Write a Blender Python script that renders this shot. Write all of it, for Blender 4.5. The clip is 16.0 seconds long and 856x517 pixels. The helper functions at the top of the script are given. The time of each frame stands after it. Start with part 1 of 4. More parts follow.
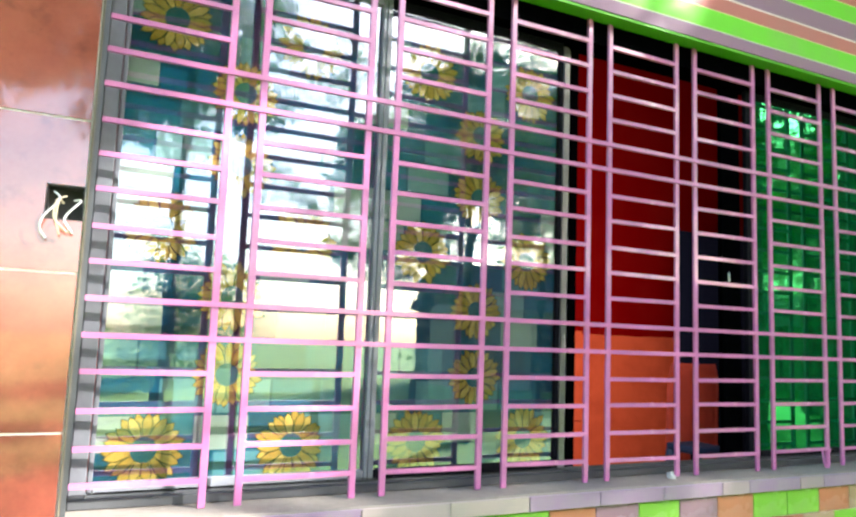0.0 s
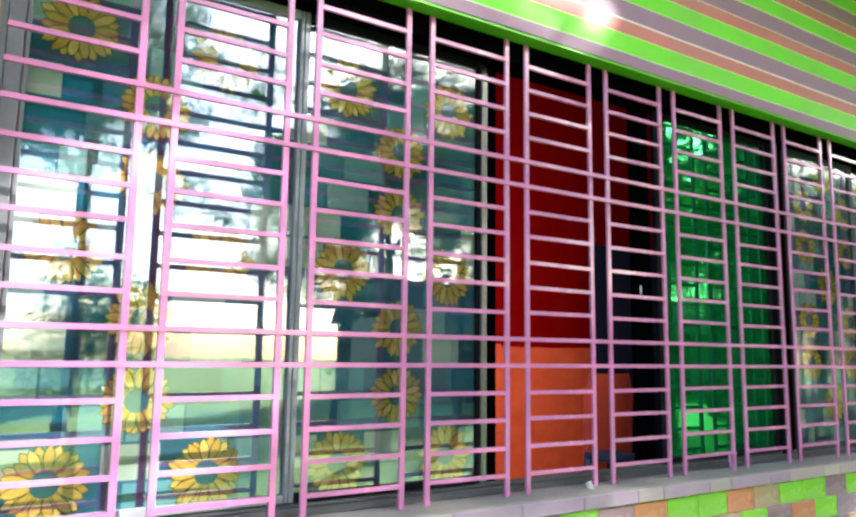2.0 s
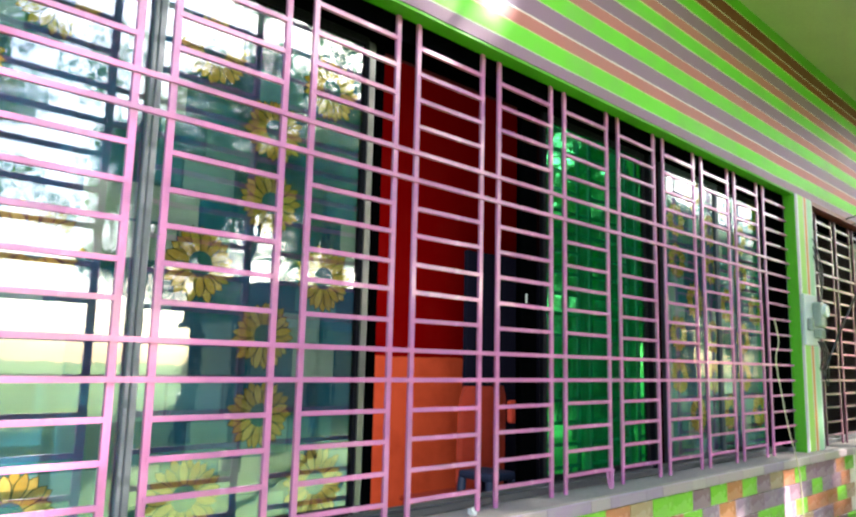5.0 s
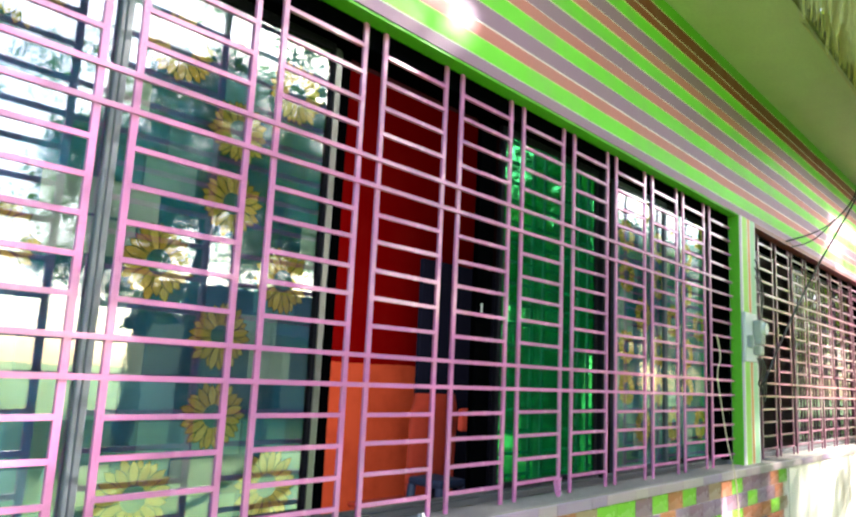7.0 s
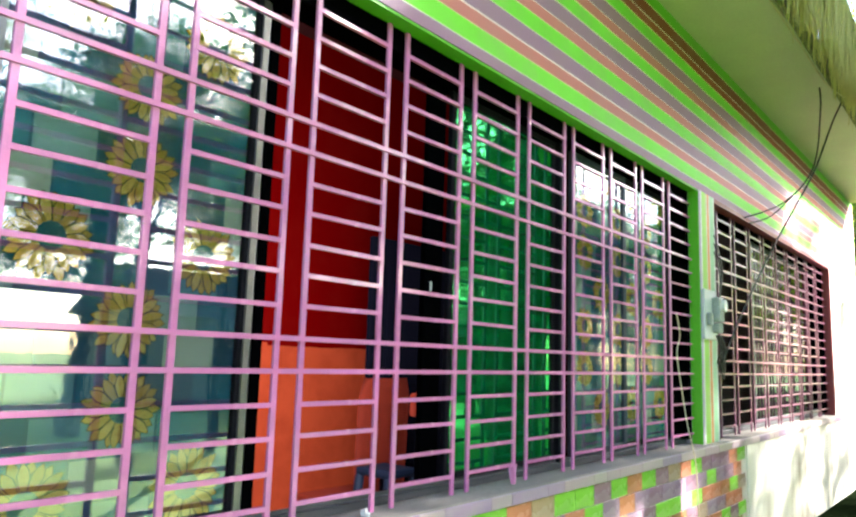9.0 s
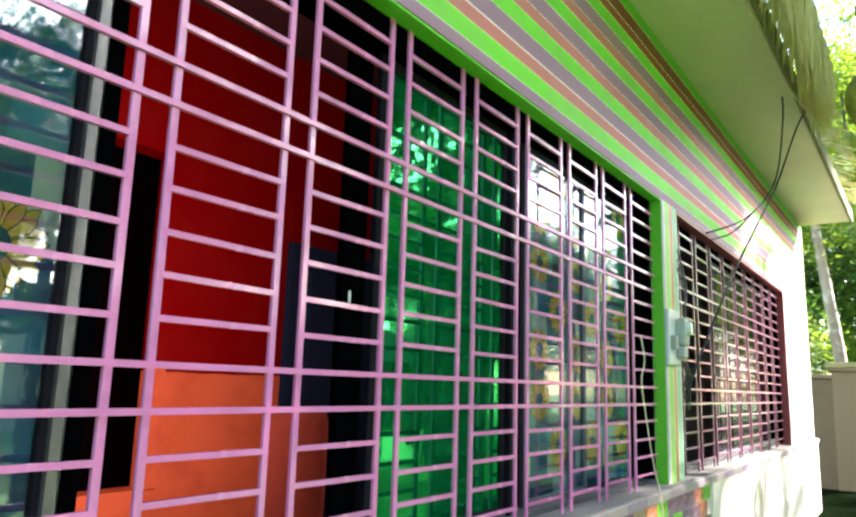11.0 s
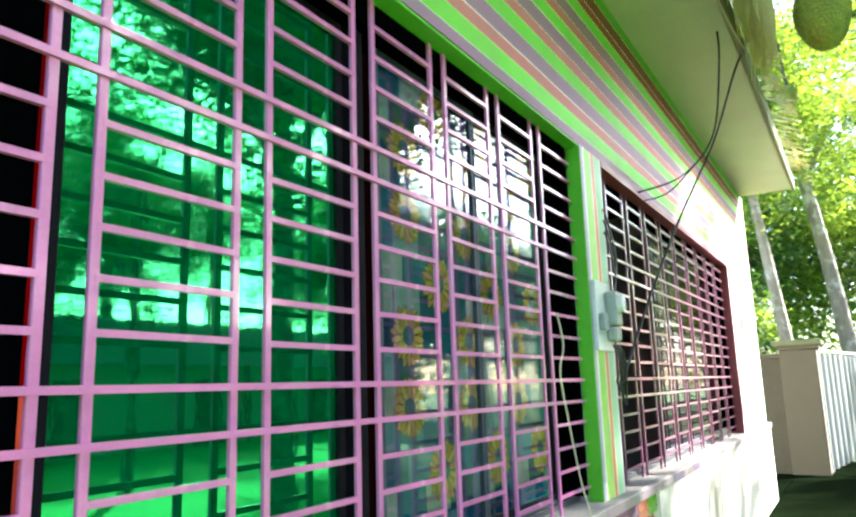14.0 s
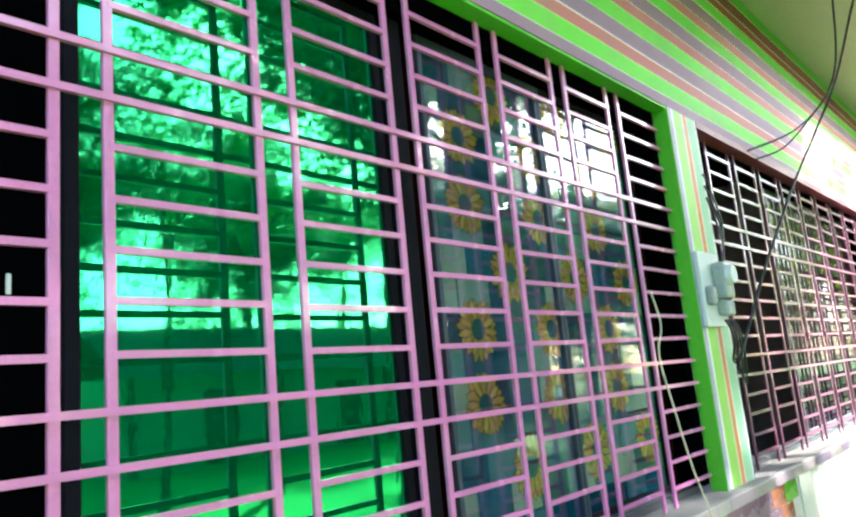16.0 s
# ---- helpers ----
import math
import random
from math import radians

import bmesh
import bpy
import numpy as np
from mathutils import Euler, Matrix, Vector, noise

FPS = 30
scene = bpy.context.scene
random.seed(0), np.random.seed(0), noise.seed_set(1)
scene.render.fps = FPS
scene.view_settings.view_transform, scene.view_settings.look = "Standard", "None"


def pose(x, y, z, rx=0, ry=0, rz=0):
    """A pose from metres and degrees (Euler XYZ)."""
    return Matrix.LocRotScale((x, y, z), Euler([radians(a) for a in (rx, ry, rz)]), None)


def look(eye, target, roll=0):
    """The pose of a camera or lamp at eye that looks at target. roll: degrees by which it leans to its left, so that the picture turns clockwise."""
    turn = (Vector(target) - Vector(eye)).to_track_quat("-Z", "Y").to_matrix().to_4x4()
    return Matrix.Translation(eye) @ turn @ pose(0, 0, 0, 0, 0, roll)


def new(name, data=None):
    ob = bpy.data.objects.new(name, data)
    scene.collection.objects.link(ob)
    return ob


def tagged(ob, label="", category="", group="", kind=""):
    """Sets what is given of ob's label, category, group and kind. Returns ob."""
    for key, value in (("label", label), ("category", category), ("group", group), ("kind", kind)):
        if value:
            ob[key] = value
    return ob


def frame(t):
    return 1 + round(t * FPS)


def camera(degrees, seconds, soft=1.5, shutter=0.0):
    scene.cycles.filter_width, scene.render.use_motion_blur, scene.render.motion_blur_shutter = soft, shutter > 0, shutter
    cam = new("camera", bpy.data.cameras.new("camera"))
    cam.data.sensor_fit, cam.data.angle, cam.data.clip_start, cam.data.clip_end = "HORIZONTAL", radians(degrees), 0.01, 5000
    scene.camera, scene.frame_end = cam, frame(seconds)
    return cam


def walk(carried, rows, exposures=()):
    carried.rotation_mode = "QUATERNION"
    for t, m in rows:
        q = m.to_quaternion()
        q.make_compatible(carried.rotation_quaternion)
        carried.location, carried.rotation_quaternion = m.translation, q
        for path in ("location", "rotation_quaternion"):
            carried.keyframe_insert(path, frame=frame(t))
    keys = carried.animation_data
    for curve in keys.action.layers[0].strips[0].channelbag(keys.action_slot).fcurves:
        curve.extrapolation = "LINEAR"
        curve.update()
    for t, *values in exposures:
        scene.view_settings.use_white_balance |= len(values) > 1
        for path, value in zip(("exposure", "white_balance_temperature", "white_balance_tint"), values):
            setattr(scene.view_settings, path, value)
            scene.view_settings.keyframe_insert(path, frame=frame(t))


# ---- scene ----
EXPOSURE = 2.77
cam = camera(61.92, 16.0, soft=2.4)
# seconds, x, y, z, and the turn in degrees
PATH = [
    (0, -0.0072, 0.0109, 1.4922, 96.446, -2.125, -26.075),
    (0.5, -0.0124, -0.0077, 1.5068, 96.484, -2.056, -25.978),
    (1, -0.007, -0.0113, 1.5228, 97.054, -1.316, -28.509),
    (1.5, -0.0007, -0.0017, 1.5109, 97.495, -1.79, -31.982),
    (2, -0.0053, 0.0272, 1.5069, 97.666, -0.76, -32.444),
    (2.5, 0.0033, 0.0715, 1.5148, 96.735, 1.362, -29.168),
    (3, 0.1015, 0.1546, 1.5426, 97.602, 0.512, -28.907),
    (3.5, 0.169, 0.2232, 1.5438, 97.146, -0.949, -31.952),
    (4, 0.154, 0.2791, 1.538, 97.629, -0.192, -37.191),
    (4.5, 0.1367, 0.3213, 1.533, 97.867, -0.796, -40.72),
    (5, 0.1254, 0.336, 1.5266, 98.377, -1.31, -43.951),
    (7.5, 0.0863, 0.3346, 1.5151, 98.832, -2.428, -48.654),
    (8, 0.1068, 0.3427, 1.5172, 98.119, -1.679, -49.777),
    (8.5, 0.1315, 0.3894, 1.503, 97.619, -0.685, -50.798),
    (9, 0.3017, 0.4298, 1.5234, 97.925, -1.747, -50.969),
    (11.5, 1.0453, 0.8175, 1.5438, 100.056, -1.367, -56.216),
    (12, 1.2596, 0.8312, 1.5372, 99.206, -0.76, -57.4),
    (12.5, 1.4204, 0.8825, 1.5379, 98.456, 0.706, -59.639),
    (13, 1.6085, 0.9581, 1.5545, 100.576, -0.376, -61.52),
    (13.5, 1.7524, 0.9967, 1.5464, 99.261, 1.212, -59.83),
    (14, 1.9465, 0.9848, 1.5547, 100.296, 1.806, -58.89),
    (14.5, 2.1135, 0.9478, 1.5624, 99.693, 3.053, -58.19),
    (15, 2.2293, 0.9176, 1.5605, 100.099, 4.51, -56.752),
    (15.5, 2.2468, 0.9049, 1.5487, 98.347, 3.694, -53.294),
    (16, 2.154, 0.8641, 1.5603, 100.263, 5.356, -47.758),
]
walk(cam, [(t, pose(x, y, z, rx, ry, rz)) for t, x, y, z, rx, ry, rz in PATH], exposures=[(0.0, EXPOSURE, 6200, 12), (4.0, EXPOSURE + 0.05, 6200, 12), (9.0, EXPOSURE + 0.16, 6150, 12), (13.0, EXPOSURE + 0.22, 5850, 11), (16.0, EXPOSURE + 0.34, 5650, 8)])

# ---------------- light ----------------
SUN_WAY = Vector((0.64, -0.60, 0.47)).normalized()   # towards the sun
world = bpy.data.worlds.new("sky")
scene.world = world
world.use_nodes = True
wn = world.node_tree.nodes
sky = wn.new("ShaderNodeTexSky")
sky.sky_type = "NISHITA"
sky.sun_disc = False
sky.dust_density = 2.0
sky.sun_elevation = math.asin(SUN_WAY.z)
sky.sun_rotation = math.atan2(SUN_WAY.x, SUN_WAY.y)
wn["Background"].inputs["Strength"].default_value = 0.11
world.node_tree.links.new(sky.outputs[0], wn["Background"].inputs["Color"])
sun = new("sun", bpy.data.lights.new("sun", "SUN"))
sun.data.energy = 5.0
sun.data.angle = radians(0.9)
sun.data.color = (1.0, 0.95, 0.85)
sun.matrix_world = look(SUN_WAY * 30, (0, 0, 0))


# ---------------- materials ----------------
class Mat:
    """A small helper round one node material."""

    def __init__(self, name, rough=0.6, metal=0.0, spec=0.5, coat=0.0):
        self.mat = bpy.data.materials.new(name)
        self.mat.use_nodes = True
        self.n, self.l = self.mat.node_tree.nodes, self.mat.node_tree.links
        self.b = self.n["Principled BSDF"]
        self.b.inputs["Roughness"].default_value = rough
        self.b.inputs["Metallic"].default_value = metal
        self.b.inputs["Specular IOR Level"].default_value = spec
        self.b.inputs["Coat Weight"].default_value = coat
        self.tex = self.n.new("ShaderNodeTexCoord")

    def noise(self, scale, detail=4.0, rough=0.6, coord="Object", stretch=None):
        t = self.n.new("ShaderNodeTexNoise")
        t.inputs["Scale"].default_value = scale
        t.inputs["Detail"].default_value = detail
        t.inputs["Roughness"].default_value = rough
        src = self.tex.outputs[coord]
        if stretch:
            m = self.n.new("ShaderNodeMapping")
            m.inputs["Scale"].default_value = stretch
            self.l.new(src, m.inputs[0])
            src = m.outputs[0]
        self.l.new(src, t.inputs["Vector"])
        return t.outputs["Fac"]

    def ramp(self, fac, stops, mode="LINEAR"):
        r = self.n.new("ShaderNodeValToRGB")
        r.color_ramp.interpolation = mode
        e = r.color_ramp.elements
        while len(e) < len(stops):
            e.new(0.5)
        for el, (p, c) in zip(e, stops):
            el.position, el.color = p, (*c, 1)
        self.l.new(fac, r.inputs[0])
        return r.outputs[0]

    def mix(self, fac, a, b, blend="MIX"):
        m = self.n.new("ShaderNodeMix")
        m.data_type, m.blend_type = "RGBA", blend
        for sock, val in ((m.inputs[0], fac), (m.inputs[6], a), (m.inputs[7], b)):
            if isinstance(val, (int, float)):
                sock.default_value = val
            elif isinstance(val, tuple):
                sock.default_value = (*val, 1)
            else:
                self.l.new(val, sock)
        return m.outputs[2]

    def math(self, op, a, b=0.0):
        m = self.n.new("ShaderNodeMath")
        m.operation = op
        for sock, val in ((m.inputs[0], a), (m.inputs[1], b)):
            if isinstance(val, (int, float)):
                sock.default_value = val
            else:
                self.l.new(val, sock)
        return m.outputs[0]

    def color(self, c):
        if isinstance(c, tuple):
            self.b.inputs["Base Color"].default_value = (*c, 1)
        else:
            self.l.new(c, self.b.inputs["Base Color"])
        return self

    def bump(self, fac, strength=0.3, dist=0.003):
        b = self.n.new("ShaderNodeBump")
        b.inputs["Strength"].default_value = strength
        b.inputs["Distance"].default_value = dist
        self.l.new(fac, b.inputs["Height"])
        self.l.new(b.outputs[0], self.b.inputs["Normal"])
        return self

    def roughness(self, fac, lo, hi):
        r = self.n.new("ShaderNodeMapRange")
        r.inputs["To Min"].default_value, r.inputs["To Max"].default_value = lo, hi
        self.l.new(fac, r.inputs[0])
        self.l.new(r.outputs[0], self.b.inputs["Roughness"])
        return self

    def random(self):
        return self.n.new("ShaderNodeObjectInfo").outputs["Random"]

    def island(self):
        return self.n.new("ShaderNodeNewGeometry").outputs["Random Per Island"]

    def axis(self, which, coord="Object"):
        s = self.n.new("ShaderNodeSeparateXYZ")
        self.l.new(self.tex.outputs[coord], s.inputs[0])
        return s.outputs[which]


def scaled(c, k):
    return tuple(min(1.0, v * k) for v in c)


def plain(name, c, rough=0.6, metal=0.0, spec=0.5, grain=40.0, vary=0.18, wear=None, relief=0.15, coat=0.0):
    """Paint, metal or plaster: one colour with fine grain, broad stains and a little wear."""
    m = Mat(name, rough, metal, spec, coat)
    broad = m.noise(2.3, 5)
    fine = m.noise(grain, 3)
    col = m.mix(broad, scaled(c, 1 - vary), scaled(c, 1 + vary))
    col = m.mix(m.ramp(fine, [(0.35, (0, 0, 0)), (0.75, (0.45, 0.45, 0.45))]), col, scaled(c, 1 - 1.4 * vary))
    if wear:
        spots = m.ramp(m.noise(grain * 0.6, 6, 0.7), [(0.66, (0, 0, 0)), (0.74, (1, 1, 1))])
        col = m.mix(spots, col, wear)
    m.color(col).bump(fine, relief, 0.002).roughness(broad, max(0.05, rough - 0.1), min(1, rough + 0.12))
    return m.mat


GREEN, SALMON, MAUVE, MAROON = (0.20, 0.70, 0.03), (0.61, 0.19, 0.17), (0.34, 0.18, 0.28), (0.24, 0.04, 0.025)


def striped_paint():
    """Hand-painted bands that run along the wall, by height above the lintel."""
    m = Mat("striped_paint", 0.55)
    wob = m.math("MULTIPLY", m.math("SUBTRACT", m.noise(1.1, 2), 0.5), 0.012)
    h = m.math("DIVIDE", m.math("ADD", m.axis(2), wob), 1.15)      # 0 at 2.80 m, 1 at 3.95 m
    bands, z = [(0.0, MAUVE), (0.050 / 1.15, (0.72, 0.74, 0.52))], 0.058
    line_y, line_p = (0.78, 0.75, 0.30), (0.90, 0.74, 0.70)
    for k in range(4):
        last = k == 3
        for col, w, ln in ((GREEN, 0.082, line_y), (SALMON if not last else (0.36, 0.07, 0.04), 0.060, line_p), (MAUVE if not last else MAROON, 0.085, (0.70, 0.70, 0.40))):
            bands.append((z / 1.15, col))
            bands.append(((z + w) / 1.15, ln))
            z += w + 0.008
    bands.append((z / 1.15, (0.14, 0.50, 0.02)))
    # a ramp holds 32 stops at most
    col = m.ramp(h, bands[:31], "CONSTANT")
    dirt = m.ramp(m.noise(3.0, 6, 0.65), [(0.45, (0, 0, 0)), (0.8, (0.35, 0.35, 0.35))])
    col = m.mix(dirt, col, (0.32, 0.22, 0.2))
    fine = m.noise(60, 3)
    m.color(col).bump(fine, 0.2, 0.002).roughness(m.noise(5, 3), 0.45, 0.7)
    return m.mat


def pillar_paint():
    m = Mat("pillar_paint", 0.5)
    wob = m.math("MULTIPLY", m.math("SUBTRACT", m.noise(2.1, 2), 0.5), 0.01)
    x = m.math("DIVIDE", m.math("ADD", m.axis(0), wob), 0.36)
    lime, cream, mint, peach = (0.38, 0.66, 0.10), (0.70, 0.64, 0.48), (0.36, 0.62, 0.36), (0.78, 0.24, 0.05)
    col = m.ramp(x, [(0.0, (0.42, 0.36, 0.45)), (0.10, (0.75, 0.75, 0.72)), (0.16, lime), (0.44, cream), (0.50, peach), (0.60, cream),
                     (0.66, mint), (0.90, (0.75, 0.75, 0.72)), (0.95, (0.42, 0.36, 0.45))], "CONSTANT")
    m.color(m.mix(m.ramp(m.noise(7, 6), [(0.5, (0, 0, 0)), (0.85, (0.4, 0.4, 0.4))]), col, (0.35, 0.33, 0.28)))
    m.bump(m.noise(55, 3), 0.2, 0.002)
    return m.mat


def marble_tile():
    m = Mat("marble_tile", 0.10, coat=1.0)
    m.b.inputs["Coat IOR"].default_value = 1.85
    m.b.inputs["Coat Roughness"].default_value = 0.03
    warp = m.noise(2.6, 7, 0.62)
    col = m.ramp(warp, [(0.25, (0.13, 0.028, 0.024)), (0.45, (0.28, 0.068, 0.045)), (0.58, (0.36, 0.10, 0.065)), (0.72, (0.31, 0.13, 0.05)), (0.85, (0.20, 0.07, 0.06))])
    col = m.mix(m.ramp(m.noise(14, 5), [(0.55, (0, 0, 0)), (0.75, (0.5, 0.5, 0.5))]), col, (0.13, 0.035, 0.03))
    m.color(col).bump(m.noise(1.6, 2), 0.12, 0.02)
    return m.mat


def mosaic_tile(name, by_island):
    m = Mat(name, 0.22)
    r = m.island() if by_island else m.random()
    col = m.ramp(r, [(0.0, (0.24, 0.56, 0.05)), (0.24, (0.42, 0.17, 0.075)), (0.44, (0.30, 0.17, 0.23)), (0.62, (0.54, 0.20, 0.11)), (0.78, (0.44, 0.30, 0.20)), (0.9, (0.34, 0.22, 0.30))], "CONSTANT")
    col = m.mix(m.ramp(m.noise(9, 5), [(0.4, (0, 0, 0)), (0.8, (0.35, 0.35, 0.35))]), col, (0.30, 0.24, 0.20))
    m.color(col).bump(m.noise(30, 3), 0.1, 0.002).roughness(m.noise(6, 3), 0.15, 0.4)
    return m.mat


def sill_tile():
    m = Mat("sill_tile", 0.35)
    col = m.ramp(m.random(), [(0.0, (0.40, 0.29, 0.32)), (0.3, (0.43, 0.34, 0.33)), (0.55, (0.33, 0.22, 0.33)), (0.8, (0.44, 0.36, 0.32))], "CONSTANT")
    col = m.mix(m.ramp(m.noise(11, 6), [(0.42, (0, 0, 0)), (0.75, (0.5, 0.5, 0.5))]), col, (0.36, 0.33, 0.30))
    m.color(col).bump(m.noise(40, 3), 0.15, 0.002)
    return m.mat


def reflective_glass(name, tint, mirror, see, soft=0.02, body=None, ripple=0.25):
    """Tinted glass: a mirror image in the tint's colour, slightly rippled, over a dim view through it; body is the colour of its dusty coating."""
    m = Mat(name)
    n, l = m.n, m.l
    gl, tr, mx = n.new("ShaderNodeBsdfGlossy"), n.new("ShaderNodeBsdfTransparent"), n.new("ShaderNodeMixShader")
    gl.inputs["Roughness"].default_value = soft
    gl.inputs["Color"].default_value = (*tint, 1)
    tr.inputs["Color"].default_value = (*see, 1)
    broad, fine = n.new("ShaderNodeBump"), n.new("ShaderNodeBump")
    broad.inputs["Strength"].default_value = 0.06
    broad.inputs["Distance"].default_value = 0.02
    fine.inputs["Strength"].default_value = ripple
    fine.inputs["Distance"].default_value = 0.0006
    l.new(m.noise(1.7, 1), broad.inputs["Height"])
    l.new(m.noise(16.0, 2, 0.5, stretch=(1.6, 1, 0.7)), fine.inputs["Height"])
    l.new(broad.outputs[0], fine.inputs["Normal"])
    l.new(fine.outputs[0], gl.inputs["Normal"])
    base = tr.outputs[0]
    if body:
        df, under = n.new("ShaderNodeBsdfDiffuse"), n.new("ShaderNodeMixShader")
        dust = m.noise(3.5, 6, 0.65)
        l.new(m.mix(dust, scaled(body, 0.7), scaled(body, 1.3)), df.inputs["Color"])
        under.inputs[0].default_value = 0.9
        l.new(base, under.inputs[1])
        l.new(df.outputs[0], under.inputs[2])
        base = under.outputs[0]
    mx.inputs[0].default_value = mirror
    l.new(base, mx.inputs[1])
    l.new(gl.outputs[0], mx.inputs[2])
    l.new(mx.outputs[0], n["Material Output"].inputs["Surface"])
    return m.mat


def printed_film():
    """Blue-green film with paler and darker rectangles, the ground of the flower print."""
    m = Mat("printed_film", 1.0, spec=0.0)
    br = m.n.new("ShaderNodeTexBrick")
    br.inputs["Scale"].default_value = 1.0
    br.inputs["Brick Width"].default_value = 0.17
    br.inputs["Row Height"].default_value = 0.11
    br.inputs["Mortar Size"].default_value = 0.004
    br.offset = 0.37
    mp = m.n.new("ShaderNodeMapping")
    mp.inputs["Rotation"].default_value = (radians(90), 0, 0)
    m.l.new(m.tex.outputs["Object"], mp.inputs[0])
    m.l.new(mp.outputs[0], br.inputs["Vector"])
    br.inputs["Color1"].default_value = (0, 0, 0, 1)
    br.inputs["Color2"].default_value = (1, 1, 1, 1)
    br.inputs["Mortar"].default_value = (0.35, 0.35, 0.35, 1)
    col = m.ramp(br.outputs["Color"], [(0.0, (0.003, 0.036, 0.080)), (0.4, (0.005, 0.066, 0.125)), (0.65, (0.010, 0.120, 0.185)), (0.78, (0.13, 0.27, 0.28)), (0.91, (0.32, 0.37, 0.30))])
    col = m.mix(m.noise(5, 4), col, m.mix(0.5, col, (0.008, 0.04, 0.06)))
    m.color(col)
    return m.mat


def petal_mat():
    m = Mat("petal_print", 1.0, spec=0.0)
    col = m.ramp(m.island(), [(0.0, (0.31, 0.185, 0.025)), (0.5, (0.40, 0.26, 0.04)), (1.0, (0.48, 0.34, 0.08))])
    m.color(m.mix(m.ramp(m.noise(70, 3), [(0.4, (0, 0, 0)), (0.7, (0.6, 0.6, 0.6))]), col, (0.26, 0.13, 0.02)))
    return m.mat


def leaf_mat(name, lo, hi, gloss=0.45, see=0.42):
    m = Mat(name, gloss)
    col = m.ramp(m.island(), [(0.0, lo), (0.6, scaled(lo, 1.9)), (1.0, hi)])
    m.color(m.mix(m.noise(0.6, 3), col, scaled(lo, 1.2)))
    m.b.inputs["Transmission Weight"].default_value = 0.0
    n, l = m.n, m.l
    trl, mx = n.new("ShaderNodeBsdfTranslucent"), n.new("ShaderNodeMixShader")
    l.new(m.mix(0.5, col, hi), trl.inputs["Color"])
    mx.inputs[0].default_value = see
    l.new(m.b.outputs[0], mx.inputs[1])
    l.new(trl.outputs[0], mx.inputs[2])
    l.new(mx.outputs[0], n["Material Output"].inputs["Surface"])
    return m.mat


def bark_mat(name, a, b):
    m = Mat(name, 0.9)
    f = m.noise(9, 7, 0.7, stretch=(1, 1, 0.25))
    patch = m.ramp(m.noise(3.2, 5), [(0.5, (0, 0, 0)), (0.62, (1, 1, 1))])
    m.color(m.mix(patch, m.ramp(f, [(0.3, scaled(a, 0.5)), (0.7, a)]), b)).bump(f, 0.8, 0.03)
    return m.mat


def wall_two_tone():
    """Inside wall: red paint above an orange dado."""
    m = Mat("red_and_orange_paint", 0.95, spec=0.0)
    edge = m.math("ADD", m.axis(2), m.math("MULTIPLY", m.math("SUBTRACT", m.noise(3, 3), 0.5), 0.03))
    fac = m.math("GREATER_THAN", edge, 1.575)
    col = m.mix(fac, (0.62, 0.085, 0.030), (0.175, 0.0006, 0.001))
    m.color(m.mix(m.ramp(m.noise(4, 6), [(0.45, (0, 0, 0)), (0.8, (0.4, 0.4, 0.4))]), col, (0.22, 0.010, 0.006)))
    m.bump(m.noise(45, 3), 0.15, 0.002)
    return m.mat


def ground_mat():
    m = Mat("grass_and_earth", 0.95)
    p = m.ramp(m.noise(0.35, 6, 0.6), [(0.42, (0.12, 0.23, 0.02)), (0.62, (0.21, 0.34, 0.035)), (0.76, (0.28, 0.24, 0.13))])
    m.color(m.mix(m.noise(14, 6), p, (0.07, 0.17, 0.012))).bump(m.noise(30, 5), 0.7, 0.04)
    return m.mat


def streaked_plaster():
    m = Mat("streaked_plaster", 0.85)
    st = m.ramp(m.noise(5.5, 6, 0.65, stretch=(1, 1, 0.12)), [(0.5, (0, 0, 0)), (0.68, (0.75, 0.75, 0.75))])
    col = m.mix(m.noise(3, 4), (0.62, 0.58, 0.46), (0.72, 0.69, 0.58))
    m.color(m.mix(st, col, (0.30, 0.24, 0.14))).bump(m.noise(50, 4), 0.3, 0.003)
    return m.mat


M_STREAK = streaked_plaster()
M_STRIPE, M_PILLAR, M_MARBLE = striped_paint(), pillar_paint(), marble_tile()
M_MOSAIC, M_MOSAIC_FAR, M_SILL_TILE = mosaic_tile("mosaic_tile", False), mosaic_tile("mosaic_tile_far", True), sill_tile()
M_GREEN = plain("green_wall_paint", (0.13, 0.50, 0.015), 0.5, wear=(0.3, 0.33, 0.2))
M_PLASTER = plain("grey_plaster", (0.60, 0.58, 0.46), 0.85, vary=0.14, relief=0.3)
M_CREAM = plain("cream_wall_paint", (0.72, 0.70, 0.60), 0.7, vary=0.08)
M_CEMENT = plain("cement", (0.31, 0.275, 0.235), 0.9, vary=0.25, relief=0.4, wear=(0.55, 0.53, 0.5))
M_GROUT = plain("pale_grout", (0.72, 0.64, 0.56), 0.85)
M_PINK = plain("pink_grille_paint", (0.60, 0.185, 0.40), 0.24, vary=0.14, wear=(0.42, 0.20, 0.24), grain=70, relief=0.2, coat=0.5)
M_MAROON = plain("maroon_paint", (0.24, 0.035, 0.04), 0.45, vary=0.15)
M_GRILLE2 = plain("plum_grille_paint", (0.20, 0.06, 0.11), 0.28, vary=0.15, grain=70, coat=0.5)
